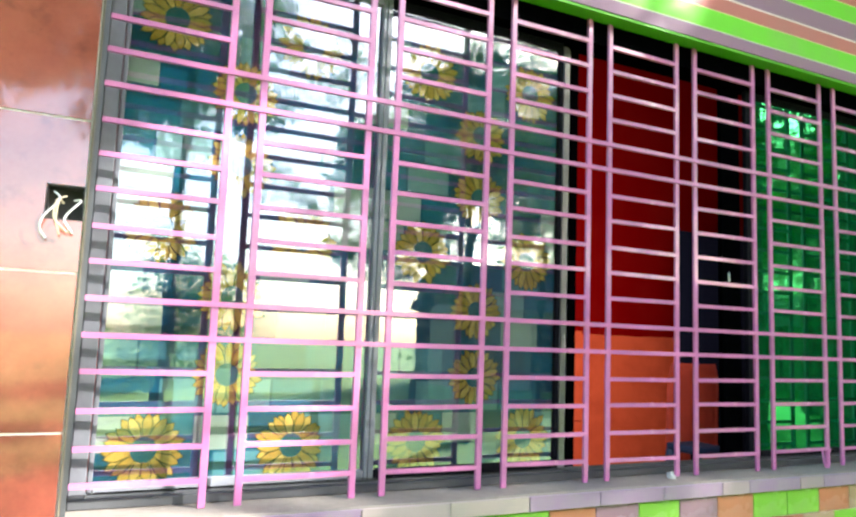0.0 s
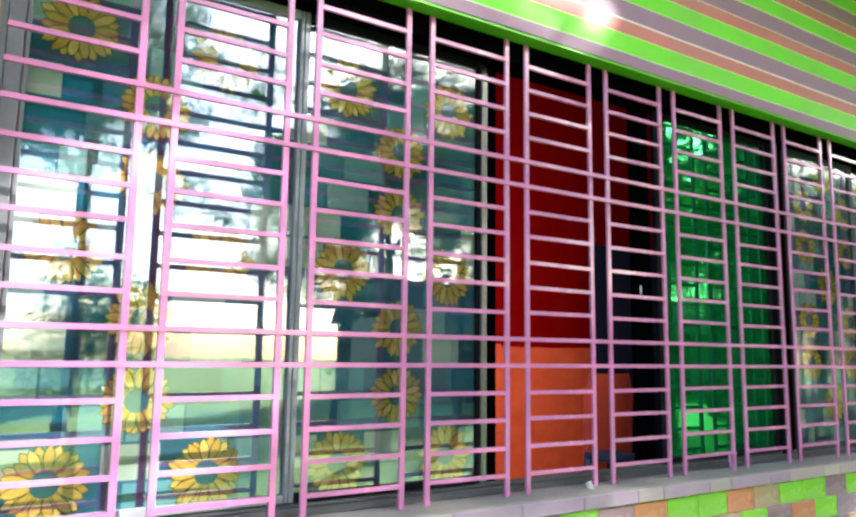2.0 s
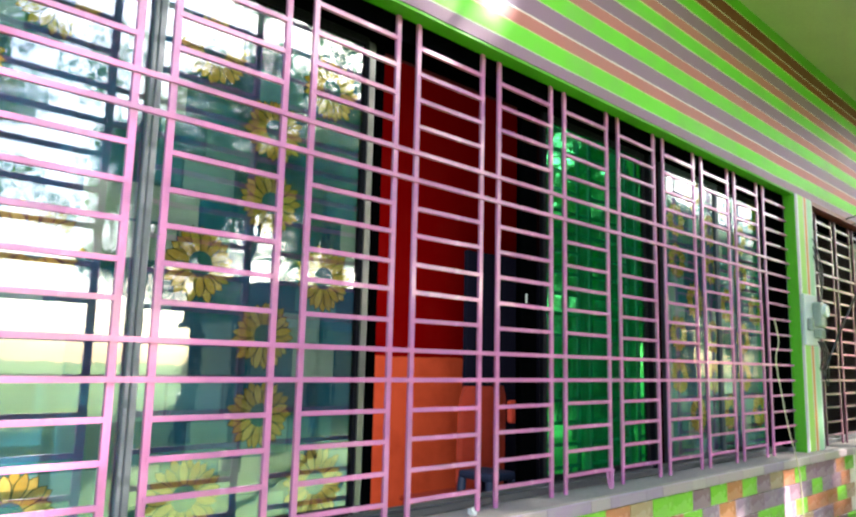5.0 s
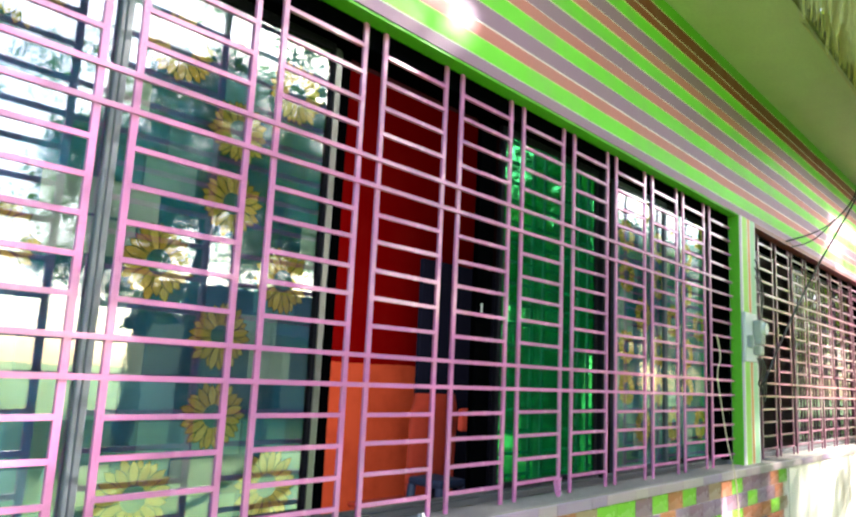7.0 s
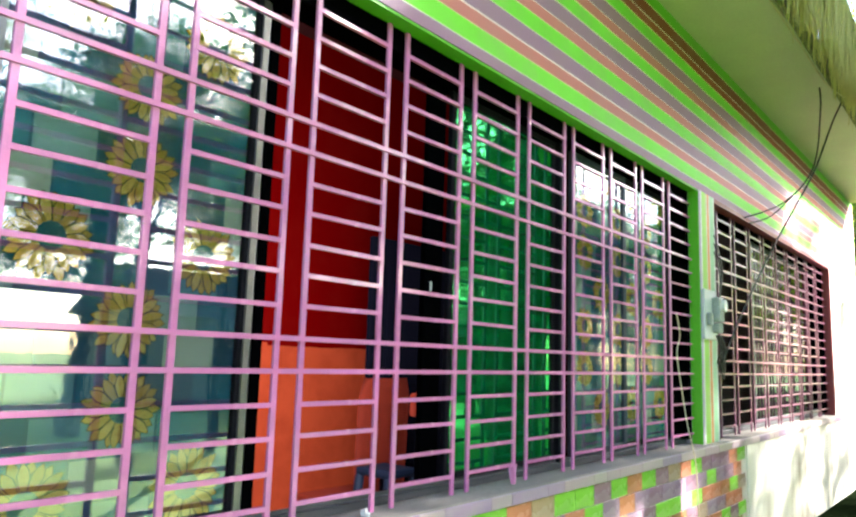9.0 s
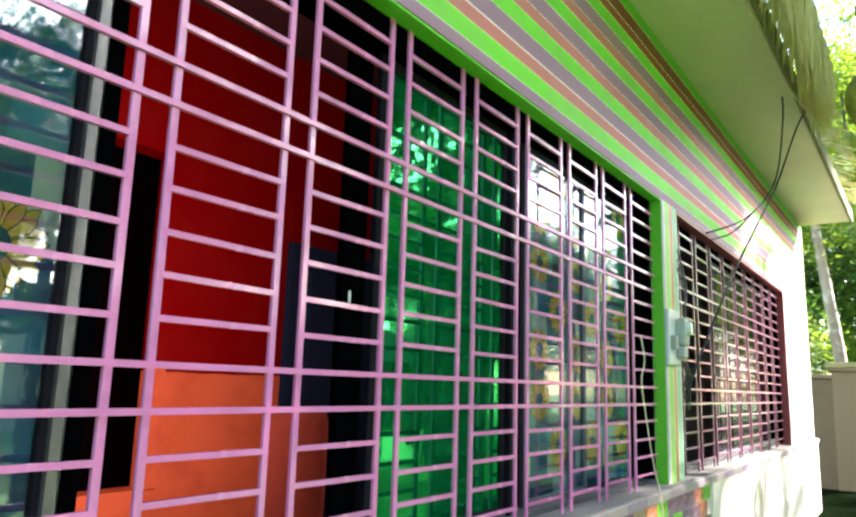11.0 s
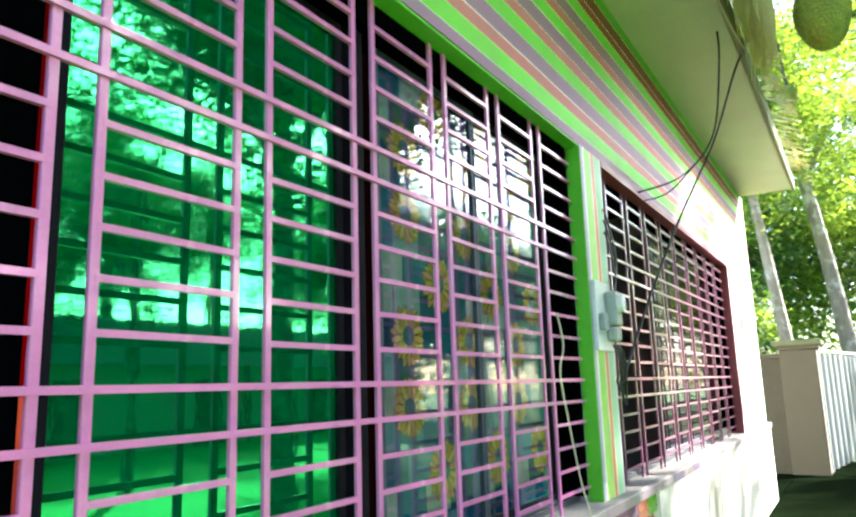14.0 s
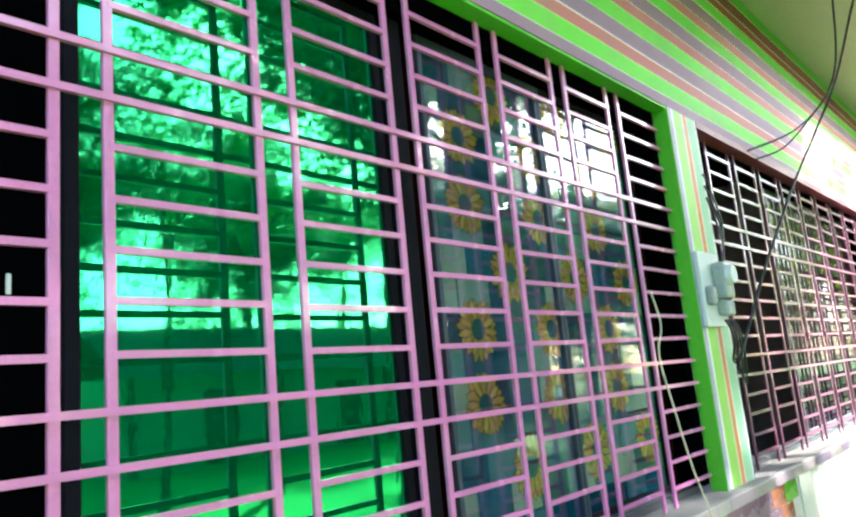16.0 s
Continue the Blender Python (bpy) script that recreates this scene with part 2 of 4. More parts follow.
M_ALU = plain("grey_aluminium", (0.085, 0.088, 0.095), 0.42, 0.3, vary=0.15)
M_POST = plain("worn_grey_aluminium", (0.15, 0.155, 0.175), 0.45, 0.2, vary=0.2)
M_JOINT = plain("pale_aluminium", (0.24, 0.25, 0.28), 0.45, 0.1, vary=0.2)
M_BLUEALU = plain("blue_grey_aluminium", (0.035, 0.05, 0.075), 0.5, 0.3, vary=0.2)
M_DARKALU = plain("dark_aluminium", (0.007, 0.006, 0.010), 0.75, 0.0, 0.10)
# dark mullions; on head and end posts the recess's shade put into colour
M_NEARBLACK = plain("near_black", (0.0012, 0.0012, 0.0016), 1.0, spec=0.0)
M_SEAL = plain("shiny_grey_metal_strip", (0.24, 0.24, 0.25), 0.3, 0.7, vary=0.3, grain=20)
M_GREENGLASS = reflective_glass("green_glass", (0.09, 0.76, 0.27), 0.44, (0.01, 0.10, 0.03), 0.03, body=(0.0005, 0.11, 0.030))
M_FLOWERGLASS = reflective_glass("clear_glass", (0.92, 0.98, 1.0), 0.145, (0.98, 0.99, 0.99))
M_GREYGLASS = reflective_glass("grey_glass", (0.72, 0.71, 0.84), 0.36, (0.10, 0.08, 0.09))
M_SEAM = plain("film_seam", (0.004, 0.010, 0.028), 0.9, spec=0.1)
M_FILM, M_PETAL = printed_film(), petal_mat()
M_PETALEDGE = plain("petal_outline", (0.04, 0.022, 0.008), 1.0, spec=0.0)
M_FLOWERHEART = plain("flower_heart_print", (0.015, 0.08, 0.10), 1.0, spec=0.0)
M_TWOTONE = wall_two_tone()
# near-black walls: the gloom of the rear rooms is put into their colour
M_ROOM_SHADE = plain("room_shade_black", (0.012, 0.003, 0.003), 1.0, spec=0.0)
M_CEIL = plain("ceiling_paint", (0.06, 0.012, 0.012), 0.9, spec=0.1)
M_FLOOR = plain("cement_floor", (0.13, 0.12, 0.11), 0.7)
M_STEEL = plain("black_steel_paint", (0.008, 0.008, 0.012), 0.35)
M_ORANGE = plain("red_orange_plastic", (0.20, 0.020, 0.008), 0.75, spec=0.2)
M_NAVY = plain("navy_plastic", (0.004, 0.007, 0.016), 0.6, spec=0.1)
M_WHITE = plain("white_plastic", (0.72, 0.72, 0.70), 0.4, vary=0.08)
M_GREYPLASTIC = plain("grey_plastic", (0.36, 0.38, 0.35), 0.4, vary=0.3, wear=(0.10, 0.10, 0.09))
M_CABLE = plain("black_cable", (0.012, 0.012, 0.012), 0.5)
M_CORD = plain("pale_cord", (0.62, 0.52, 0.36), 0.6)
M_GATE = plain("white_corrugated_metal", (0.34, 0.35, 0.32), 0.42, 0.2, vary=0.15, wear=(0.4, 0.3, 0.22))
M_STONE = plain("gate_pillar_plaster", (0.135, 0.11, 0.07), 0.85, vary=0.15, relief=0.3)
M_HOLE = plain("box_inside", (0.06, 0.055, 0.05), 0.8)
M_GROUND = ground_mat()
M_LEAF_A = leaf_mat("broad_leaves", (0.028, 0.080, 0.011), (0.17, 0.33, 0.035), see=0.30)
M_LEAF_B = leaf_mat("light_leaves", (0.040, 0.115, 0.010), (0.52, 0.64, 0.05), see=0.48)
M_BARK = bark_mat("pale_bark", (0.42, 0.34, 0.26), (0.60, 0.55, 0.48))
M_BARKDARK = bark_mat("dark_bark", (0.085, 0.065, 0.05), (0.16, 0.16, 0.13))
# near-black: shade on the ground put into a colour
M_GROUND_SHADE = plain("ground_shade_black", (0.006, 0.010, 0.004), 1.0, spec=0.0, vary=0.5, relief=0.5)
M_STRAW = plain("dry_straw", (0.62, 0.54, 0.19), 0.8, vary=0.35)
M_MOSS = plain("mossy_cement", (0.20, 0.20, 0.10), 0.95, vary=0.4, relief=0.6, wear=(0.06, 0.08, 0.03))


M_DULL = plain("dull_brown_plaster", (0.10, 0.085, 0.055), 0.95, vary=0.35, relief=0.5)


# ---------------- mesh helpers ----------------
def finish(name, bm, mat, parent=None, smooth=False):
    me = bpy.data.meshes.new(name)
    bmesh.ops.recalc_face_normals(bm, faces=bm.faces)
    bm.to_mesh(me)
    bm.free()
    for m in (mat if isinstance(mat, (list, tuple)) else [mat]):
        me.materials.append(m)
    if smooth:
        me.polygons.foreach_set("use_smooth", [True] * len(me.polygons))
    ob = new(name, me)
    if parent is not None:
        ob.parent = parent
    return ob


def part(name, bm, mat, parent, label="", smooth=False):
    return tagged(finish(name, bm, mat, parent, smooth), label)


def box(x0, x1, y0, y1, z0, z1, bevel=0.0, bm=None, seg=1):
    own = bm is None
    b = bmesh.new()
    bmesh.ops.create_cube(b, size=1.0)
    for v in b.verts:
        v.co = Vector(((x0 + x1) / 2 + v.co.x * (x1 - x0), (y0 + y1) / 2 + v.co.y * (y1 - y0), (z0 + z1) / 2 + v.co.z * (z1 - z0)))
    if bevel:
        bmesh.ops.bevel(b, geom=b.edges[:], offset=bevel, segments=seg, affect="EDGES", profile=0.6)
    if own:
        return b
    me = bpy.data.meshes.new("tmp")
    b.to_mesh(me)
    b.free()
    bm.from_mesh(me)
    bpy.data.meshes.remove(me)
    return bm


def anchor(name, x, y, z):
    e = new(name)
    e.location = (x, y, z)
    return e


def tube(points, radius, sides=8, bm=None, taper=None, cap=True):
    """A round bar along points; taper gives a radius for each point."""
    bm = bm or bmesh.new()
    pts = [Vector(p) for p in points]
    rings = []
    side = None
    for i, p in enumerate(pts):
        d = (pts[min(i + 1, len(pts) - 1)] - pts[max(i - 1, 0)]).normalized()
        if side is None:
            side = d.orthogonal().normalized()
        else:
            side = (side - d * side.dot(d)).normalized()
        up = d.cross(side)
        r = taper[i] if taper else radius
        rings.append([bm.verts.new(p + (side * math.cos(a) + up * math.sin(a)) * r) for a in (2 * math.pi * k / sides for k in range(sides))])
    for a, b in zip(rings, rings[1:]):
        for k in range(sides):
            bm.faces.new((a[k], a[(k + 1) % sides], b[(k + 1) % sides], b[k]))
    if cap:
        bm.faces.new(list(reversed(rings[0])))
        bm.faces.new(rings[-1])
    return bm


def bent(points, n=24):
    """A smooth line through points."""
    pts = [Vector(p) for p in points]
    out = []
    for i in range(len(pts) - 1):
        p0, p1, p2, p3 = pts[max(i - 1, 0)], pts[i], pts[i + 1], pts[min(i + 2, len(pts) - 1)]
        m = max(2, n // (len(pts) - 1))
        for k in range(m):
            t = k / m
            out.append(0.5 * ((2 * p1) + (p2 - p0) * t + (2 * p0 - 5 * p1 + 4 * p2 - p3) * t * t + (3 * p1 - p0 - 3 * p2 + p3) * t ** 3))
    return out + [pts[-1]]


def structure(ob, label, category):
    return tagged(ob, label, category, kind="structure")


# ---------------- the building's shell ----------------
FACE, GRILLE, GLASS, BACK = 2.13, 2.196, 2.285, 2.33
X_END, TOP, SILL, LINTEL = 12.25, 3.95, 0.985, 2.80
W1, W2 = (0.0, 5.47), (5.82, 10.28)          # the two window openings
FLOOR_Z = 0.35

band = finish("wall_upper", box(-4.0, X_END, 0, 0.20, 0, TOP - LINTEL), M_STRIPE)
band.location = (0, FACE, LINTEL)
structure(band, "wall above the windows painted in green, salmon and mauve stripes", "wall")
lint = finish("lintel_soffit", box(W1[0], W1[1], FACE + 0.004, GRILLE + 0.010, LINTEL - 0.012, LINTEL - 0.001), M_GREEN)
structure(lint, "green painted underside of the window lintel", "trim")
lint2 = finish("lintel_soffit_2", box(W2[0], W2[1], FACE - 0.003, BACK, LINTEL - 0.035, LINTEL - 0.001), M_MAROON)
structure(lint2, "maroon painted underside of the window lintel", "trim")

low = finish("wall_lower", box(-4.0, X_END, FACE - 0.03, BACK, -0.05, 0.925), M_GROUT)
structure(low, "wall below the windows faced with small coloured tiles", "wall")
BOX = (-0.112, -0.018, 1.772, 1.868)         # x0, x1, z0, z1 of the hole for a switch box
wl = bmesh.new()
for x0, x1, y0, z0, z1 in ((-4.0, BOX[0], FACE + 0.012, 0.925, LINTEL), (BOX[0], -0.012, FACE + 0.012, 0.925, BOX[2]), (BOX[0], -0.012, FACE + 0.012, BOX[3], LINTEL),
                           (BOX[0], -0.012, FACE + 0.075, BOX[2], BOX[3]), (BOX[1], -0.012, FACE + 0.012, BOX[2], BOX[3])):
    box(x0, x1, y0, BACK, z0, z1, 0.0, wl)
left = finish("wall_left", wl, M_GROUT)
structure(left, "wall beside the window faced with glazed red marble tiles", "wall")
end = finish("wall_right", box(W2[1], X_END, FACE, BACK, 0.925, LINTEL), M_CREAM)
structure(end, "cream painted wall at the end of the house", "wall")
pil = finish("wall_pillar", box(0, W2[0] - W1[1], 0, BACK - FACE, 0, LINTEL - 0.925), M_PILLAR)
pil.location = (W1[1], FACE, 0.925)
structure(pil, "pillar between the windows painted with thin vertical stripes", "wall")
rev = finish("reveal_green", box(W1[1] - 0.008, W1[1] - 0.001, FACE + 0.002, GRILLE + 0.010, SILL, LINTEL - 0.012), M_GREEN)
structure(rev, "bright green painted window reveal", "trim")
rev2 = finish("reveal_maroon", box(W2[1] - 0.06, W2[1] - 0.001, FACE - 0.004, BACK, SILL, LINTEL - 0.035), M_MAROON)
structure(rev2, "dark red painted window reveal", "trim")
rev3 = finish("reveal_grey", box(W1[0] - 0.012, W1[0] + 0.004, FACE + 0.016, BACK, SILL, LINTEL - 0.012), M_ALU)
structure(rev3, "grey metal window reveal", "trim")
edge = finish("tile_edge_trim", box(W1[0] - 0.0155, W1[0] - 0.0095, FACE + 0.004, FACE + 0.016, 0.99, LINTEL, 0.001), M_STONE)
structure(edge, "pale edging strip of the tiled wall", "trim")
sill = finish("window_sill", box(-0.4, X_END, 2.075, BACK, 0.925, SILL, 0.006), M_CEMENT)
structure(sill, "grey cement window sill with worn edge", "sill")

roof = finish("roof_slab", box(-4.0, 12.1, 1.50, 7.2, TOP, TOP + 0.13, 0.01), M_PLASTER)
structure(roof, "grey plastered roof slab that overhangs the wall", "roof")
drip = finish("roof_edge", box(-4.0, 12.12, 1.465, 1.499, TOP - 0.02, TOP + 0.15, 0.008), M_MOSS)
structure(drip, "mossy weathered edge of the roof slab", "roof")
gable = finish("wall_end", box(X_END - 0.2, X_END - 0.002, BACK + 0.002, 7.0, -0.05, TOP), M_CREAM)
structure(gable, "cream end wall of the house", "wall")
gable2 = finish("wall_far_end", box(-4.0, -3.8, BACK + 0.002, 7.0, -0.05, TOP), M_CREAM)
structure(gable2, "end wall of the house", "wall")
backw = finish("wall_back", box(-3.8, X_END - 0.2, 6.8, 7.0, -0.05, TOP), M_ROOM_SHADE)
structure(backw, "back wall of the house", "wall")
flo = finish("floor", box(-3.8, X_END - 0.2, BACK, 6.8, 0.2, FLOOR_Z), M_FLOOR)
structure(flo, "bare cement floor of the rooms", "floor")
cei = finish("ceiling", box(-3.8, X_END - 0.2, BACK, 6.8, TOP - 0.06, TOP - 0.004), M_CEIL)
structure(cei, "painted ceiling of the rooms", "ceiling")

# the inner wall with a tall dark opening in it
inner = finish("wall_inner", box(3.38, 5.4, 4.40, 4.55, FLOOR_Z, TOP - 0.06), M_TWOTONE)
structure(inner, "inside wall painted red over an orange dado", "wall")
inner2 = finish("wall_inner_over_door", box(2.0, 3.38, 4.40, 4.55, 2.86, TOP - 0.06), M_TWOTONE)
structure(inner2, "red wall above a tall dark doorway", "wall")
inner3 = finish("wall_inner_left", box(-3.8, 2.0, 4.40, 4.55, FLOOR_Z, TOP - 0.06), M_TWOTONE)
structure(inner3, "inside wall painted red over an orange dado", "wall")
inner4 = finish("wall_inner_below", box(2.0, 3.38, 4.40, 4.55, FLOOR_Z, 0.93), M_TWOTONE)
structure(inner4, "orange wall below the sill of the dark opening", "wall")
jamb = finish("door_jamb", box(3.345, 3.425, 4.375, 4.399, 0.91, 2.84, 0.004), M_TWOTONE)
jamb.location = (0, 0, 0.02)
structure(jamb, "red and orange painted jamb of the tall doorway", "trim")
part1 = finish("wall_partition", box(5.4, 5.6, BACK, 6.8, FLOOR_Z, TOP - 0.06), M_ROOM_SHADE)
structure(part1, "partition wall between the two rooms", "wall")

ground = finish("ground", box(-150, 180, -150, 180, -0.4, 0.0), M_GROUND)
structure(ground, "grass and bare earth round the house", "ground")


# ---------------- window grilles ----------------
PITCH, PAIR, ROD, ROW0 = 0.4597, 0.104, 0.102, 1.571      # panel pitch, gap of a pair of uprights, rod spacing, one rod's height


def shared(bm, name, mat):
    me = bpy.data.meshes.new(name)
    bm.to_mesh(me)
    bm.free()
    me.materials.append(mat)
    return me


def put(name, me, parent, at, scale=(1, 1, 1), turn=0.0):
    ob = new(name, me)
    ob.parent = parent
    ob.location = at
    ob.scale = scale
    ob.rotation_euler = (0, 0, turn)
    return ob


def grille(x0, x1, first, count, mat, label):
    """Welded flat bars: pairs of uprights, short rods in the panels, four rods that run right through."""
    g = anchor("window_grille", x0, GRILLE, SILL)
    tagged(g, label, "window grille", "grilles over the windows")
    up = shared(box(-0.011, 0.011, -0.006, 0.006, 0, LINTEL - SILL - 0.014, 0.002), "upright", mat)
    rod = shared(box(0, 1, -0.005, 0.007, -0.0075, 0.0075), "rod", mat)
    xs = []
    for k in range(count):
        for s in (0, PAIR):
            xs.append(first + PITCH * k + s)
    for x in xs:
        put("upright", up, g, (x - x0 + random.uniform(-0.002, 0.002), 0, 0), turn=0)
    panels = [(x0 + 0.006, xs[0])] + [(xs[2 * k + 1], xs[2 * k + 2]) for k in range(count - 1)] + [(xs[-1], x1 - 0.01)]
    for j in range(-5, 12):
        z = ROW0 + j * ROD - SILL
        if j in (-1, 0, 6, 7):
            put("long_rod", rod, g, (0.004, -0.008, z), (x1 - x0 - 0.012, 1, 1.05))
            continue
        for a, b in panels:
            ob = put("rod", rod, g, (a - x0, -0.002, z + random.uniform(-0.003, 0.003)), (b - a, 1, 1))
            ob.rotation_euler = (0, random.uniform(-0.006, 0.006), 0)
    return g


grille(W1[0], W1[1] - 0.008, 0.352, 11, M_PINK, "pink painted welded steel bar grille over a wide window")
grille(W2[0], W2[1] - 0.06, W2[0] + 0.16, 9, M_GRILLE2, "plum painted welded steel bar grille over a window")


# ---------------- window sashes ----------------
def flower(bm, cx, cz, r, petals=13):
    """A flat printed sunflower: petals with dark outlines round a dark heart. Material 0 petal, 1 outline, 2 heart."""
    spin = random.uniform(0, 1)
    for ring, (n, rb, wide) in enumerate(((petals, 0.98, 0.125), (petals, 0.92, 0.115))):
        for k in range(n):
            a = 2 * math.pi * (k + 0.5 * ring + spin) / n + random.uniform(-0.06, 0.06)
            out, ra = rb * random.uniform(0.9, 1.07), 0.30
            d, s = Vector((math.cos(a), math.sin(a))), Vector((-math.sin(a), math.cos(a)))
            lift = 0.0006 * ring + 0.00003 * k
            for mat, grow, dy in ((1, 1.3, -0.0006 - lift), (0, 1.0, -0.00062 - lift)):
                shape = ((ra, 0.4), (ra + 0.35 * (out - ra), 0.85), (ra + 0.62 * (out - ra), 1.0), (ra + 0.86 * (out - ra), 0.62), (out + (grow - 1) * 0.12, 0.05))
                pts = [d * u + s * w * wide * grow for u, w in shape] + [d * u - s * w * wide * grow for u, w in reversed(shape)]
                f = bm.faces.new([bm.verts.new((cx + p.x * r, dy, cz + p.y * r)) for p in pts])
                f.material_index = mat
    f = bm.faces.new([bm.verts.new((cx + math.cos(t) * r * 0.33, -0.0022, cz + math.sin(t) * r * 0.33)) for t in (2 * math.pi * k / 14 for k in range(14))])
    f.material_index = 2


def sash(window, x0, x1, y, glass, label, stile=0.03, frame=M_DARKALU, film=False, lattice=None, first=None, seam=None, z0=1.02, z1=LINTEL - 0.10):
    s = anchor("sash", x0 - window.location.x, y - window.location.y, z0 - window.location.z)
    s.parent = window
    tagged(s, label)
    h, w = z1 - z0, x1 - x0
    for nm, b in (("stile", (0, stile, 0, h)), ("stile", (w - stile, w, 0, h)), ("bottom_rail", (stile, w - stile, 0, 0.035)), ("top_rail", (stile, w - stile, h - 0.035, h))):
        part(nm, box(b[0], b[1], -0.012, 0.012, b[2], b[3], 0.003), first if first and b[0] == 0 else frame, s)
    g = part("glass_pane", box(stile, w - stile, -0.003, 0.002, 0.035, h - 0.035), glass, s)
    g.visible_shadow = False
    if film:
        part("printed_film", box(stile, w - stile, 0.007, 0.009, 0.035, h - 0.035), M_FILM, s, "blue-green film with paler rectangles")
        if seam:
            part("film_seam", box(seam - x0 - 0.011, seam - x0 + 0.011, 0.0063, 0.0069, 0.036, h - 0.036), M_SEAM, s, "dark seam between two sheets of film")
        bx, bz = lattice
        for k in range(-1, 14):
            for zz, off in ((0.0, 0), (0.22, 0.225), (0.46, 0.225)):
                for m in range(-1, 4):
                    cx, cz = bx + 0.44 * k + off - x0, bz + zz + 0.66 * m - z0
                    if 0.05 < cx < w - 0.05 and 0.09 < cz < h - 0.09:
                        bm = bmesh.new()
                        flower(bm, cx, cz, 0.115 if off == 0 else 0.108)
                        fl = part("sunflower_print", bm, (M_PETAL, M_PETALEDGE, M_FLOWERHEART), s)
                        fl.location = (0, 0.0060, 0)
    return s


# outer frames: head, bottom track, mullions
win = []
for nm, (x0, x1) in (("window_1", (0.005, 5.46)), ("window_2", (5.825, 10.215))):
    w = anchor(nm, x0, GLASS, SILL)
    win.append(w)
    structure(w, "grey aluminium sliding window frame", "window")
    part("bottom_track", box(0, x1 - x0, -0.035, 0.05, 0.001, 0.03, 0.003), M_ALU, w)
    part("track_lip", box(0, x1 - x0, -0.012, -0.006, 0.03, 0.044), M_ALU, w)
    part("head", box(0, x1 - x0, GRILLE + 0.013 - GLASS, 0.05, LINTEL - SILL - 0.10, LINTEL - SILL - 0.002, 0.003), M_NEARBLACK, w, "head of the frame, black in place of a dark recess")
    part("frame_post", box(0, 0.045, -0.03, 0.05, 0.03, LINTEL - SILL - 0.10, 0.003), M_POST, w)
    part("frame_post", box(x1 - x0 - 0.05, x1 - x0 + 0.006, GRILLE + 0.013 - GLASS, 0.05, 0.03, LINTEL - SILL - 0.10, 0.003), M_NEARBLACK, w)
    if nm == "window_1":
        part("mullion", box(3.63, 3.70, -0.03, 0.05, 0.03, LINTEL - SILL - 0.10, 0.003), M_DARKALU, w)
        part("mullion", box(2.575, 2.69, 0.02, 0.05, 0.03, LINTEL - SILL - 0.10, 0.003), M_NEARBLACK, w)
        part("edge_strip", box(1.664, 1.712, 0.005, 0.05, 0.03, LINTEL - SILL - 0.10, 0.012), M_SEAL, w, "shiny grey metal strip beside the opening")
        part("mullion", box(1.714, 1.752, 0.010, 0.05, 0.03, LINTEL - SILL - 0.10, 0.003), M_NEARBLACK, w)


LAT1, LAT2 = (0.195, 1.14), (3.765, 1.27)
sash(win[0], 0.052, 0.893, GLASS, M_FLOWERGLASS, "sliding window sash with sunflower-printed glass that mirrors the trees", film=True, lattice=LAT1, stile=0.014, frame=M_JOINT, first=M_POST, seam=0.447)
sash(win[0], 0.895, 1.665, GLASS, M_FLOWERGLASS, "sliding window sash with sunflower-printed glass beside the opening", film=True, lattice=LAT1, stile=0.02, frame=M_DARKALU, first=M_JOINT)
sash(win[0], 2.70, 3.62, GLASS, M_GREENGLASS, "sliding window sash with green mirror glass", frame=M_DARKALU, stile=0.032)
sash(win[0], 3.80, 4.50, GLASS, M_FLOWERGLASS, "narrow window sash with sunflower-printed glass", film=True, lattice=LAT2, stile=0.022, frame=M_BLUEALU)
sash(win[0], 4.502, 5.22, GLASS, M_FLOWERGLASS, "narrow window sash with sunflower-printed glass", film=True, lattice=LAT2, stile=0.02, frame=M_DARKALU, first=M_BLUEALU)
for a, b in ((7.35, 8.85), (8.82, 10.20)):
    sash(win[1], a, b, GLASS, M_GREYGLASS, "sliding window sash with plain grey glass", frame=M_ALU)


# ---------------- trees ----------------
def leaf_cloud(bm, centre, radius, count, size, flat=0.75, droop=0.0, slim=0.42):
    for _ in range(count):
        d = Vector((random.gauss(0, 1), random.gauss(0, 1), random.gauss(0, 1))).normalized() * radius * random.random() ** 0.45
        d.z *= flat
        p = Vector(centre) + d
        up = Vector((random.gauss(0, 0.5), random.gauss(0, 0.5), 1)).normalized()
        a = up.orthogonal().normalized()
        a = Matrix.Rotation(random.uniform(0, 6.28), 3, up) @ a
        if droop:
            a = (a + Vector((0, 0, -droop * random.uniform(0.5, 1.5)))).normalized()
            up = a.orthogonal().normalized()
        b = up.cross(a)
        s = size * random.uniform(0.6, 1.3)
        bm.faces.new([bm.verts.new(p + v) for v in (-a * s, -b * s * slim - up * s * 0.1, a * s, b * s * slim - up * s * 0.1)])


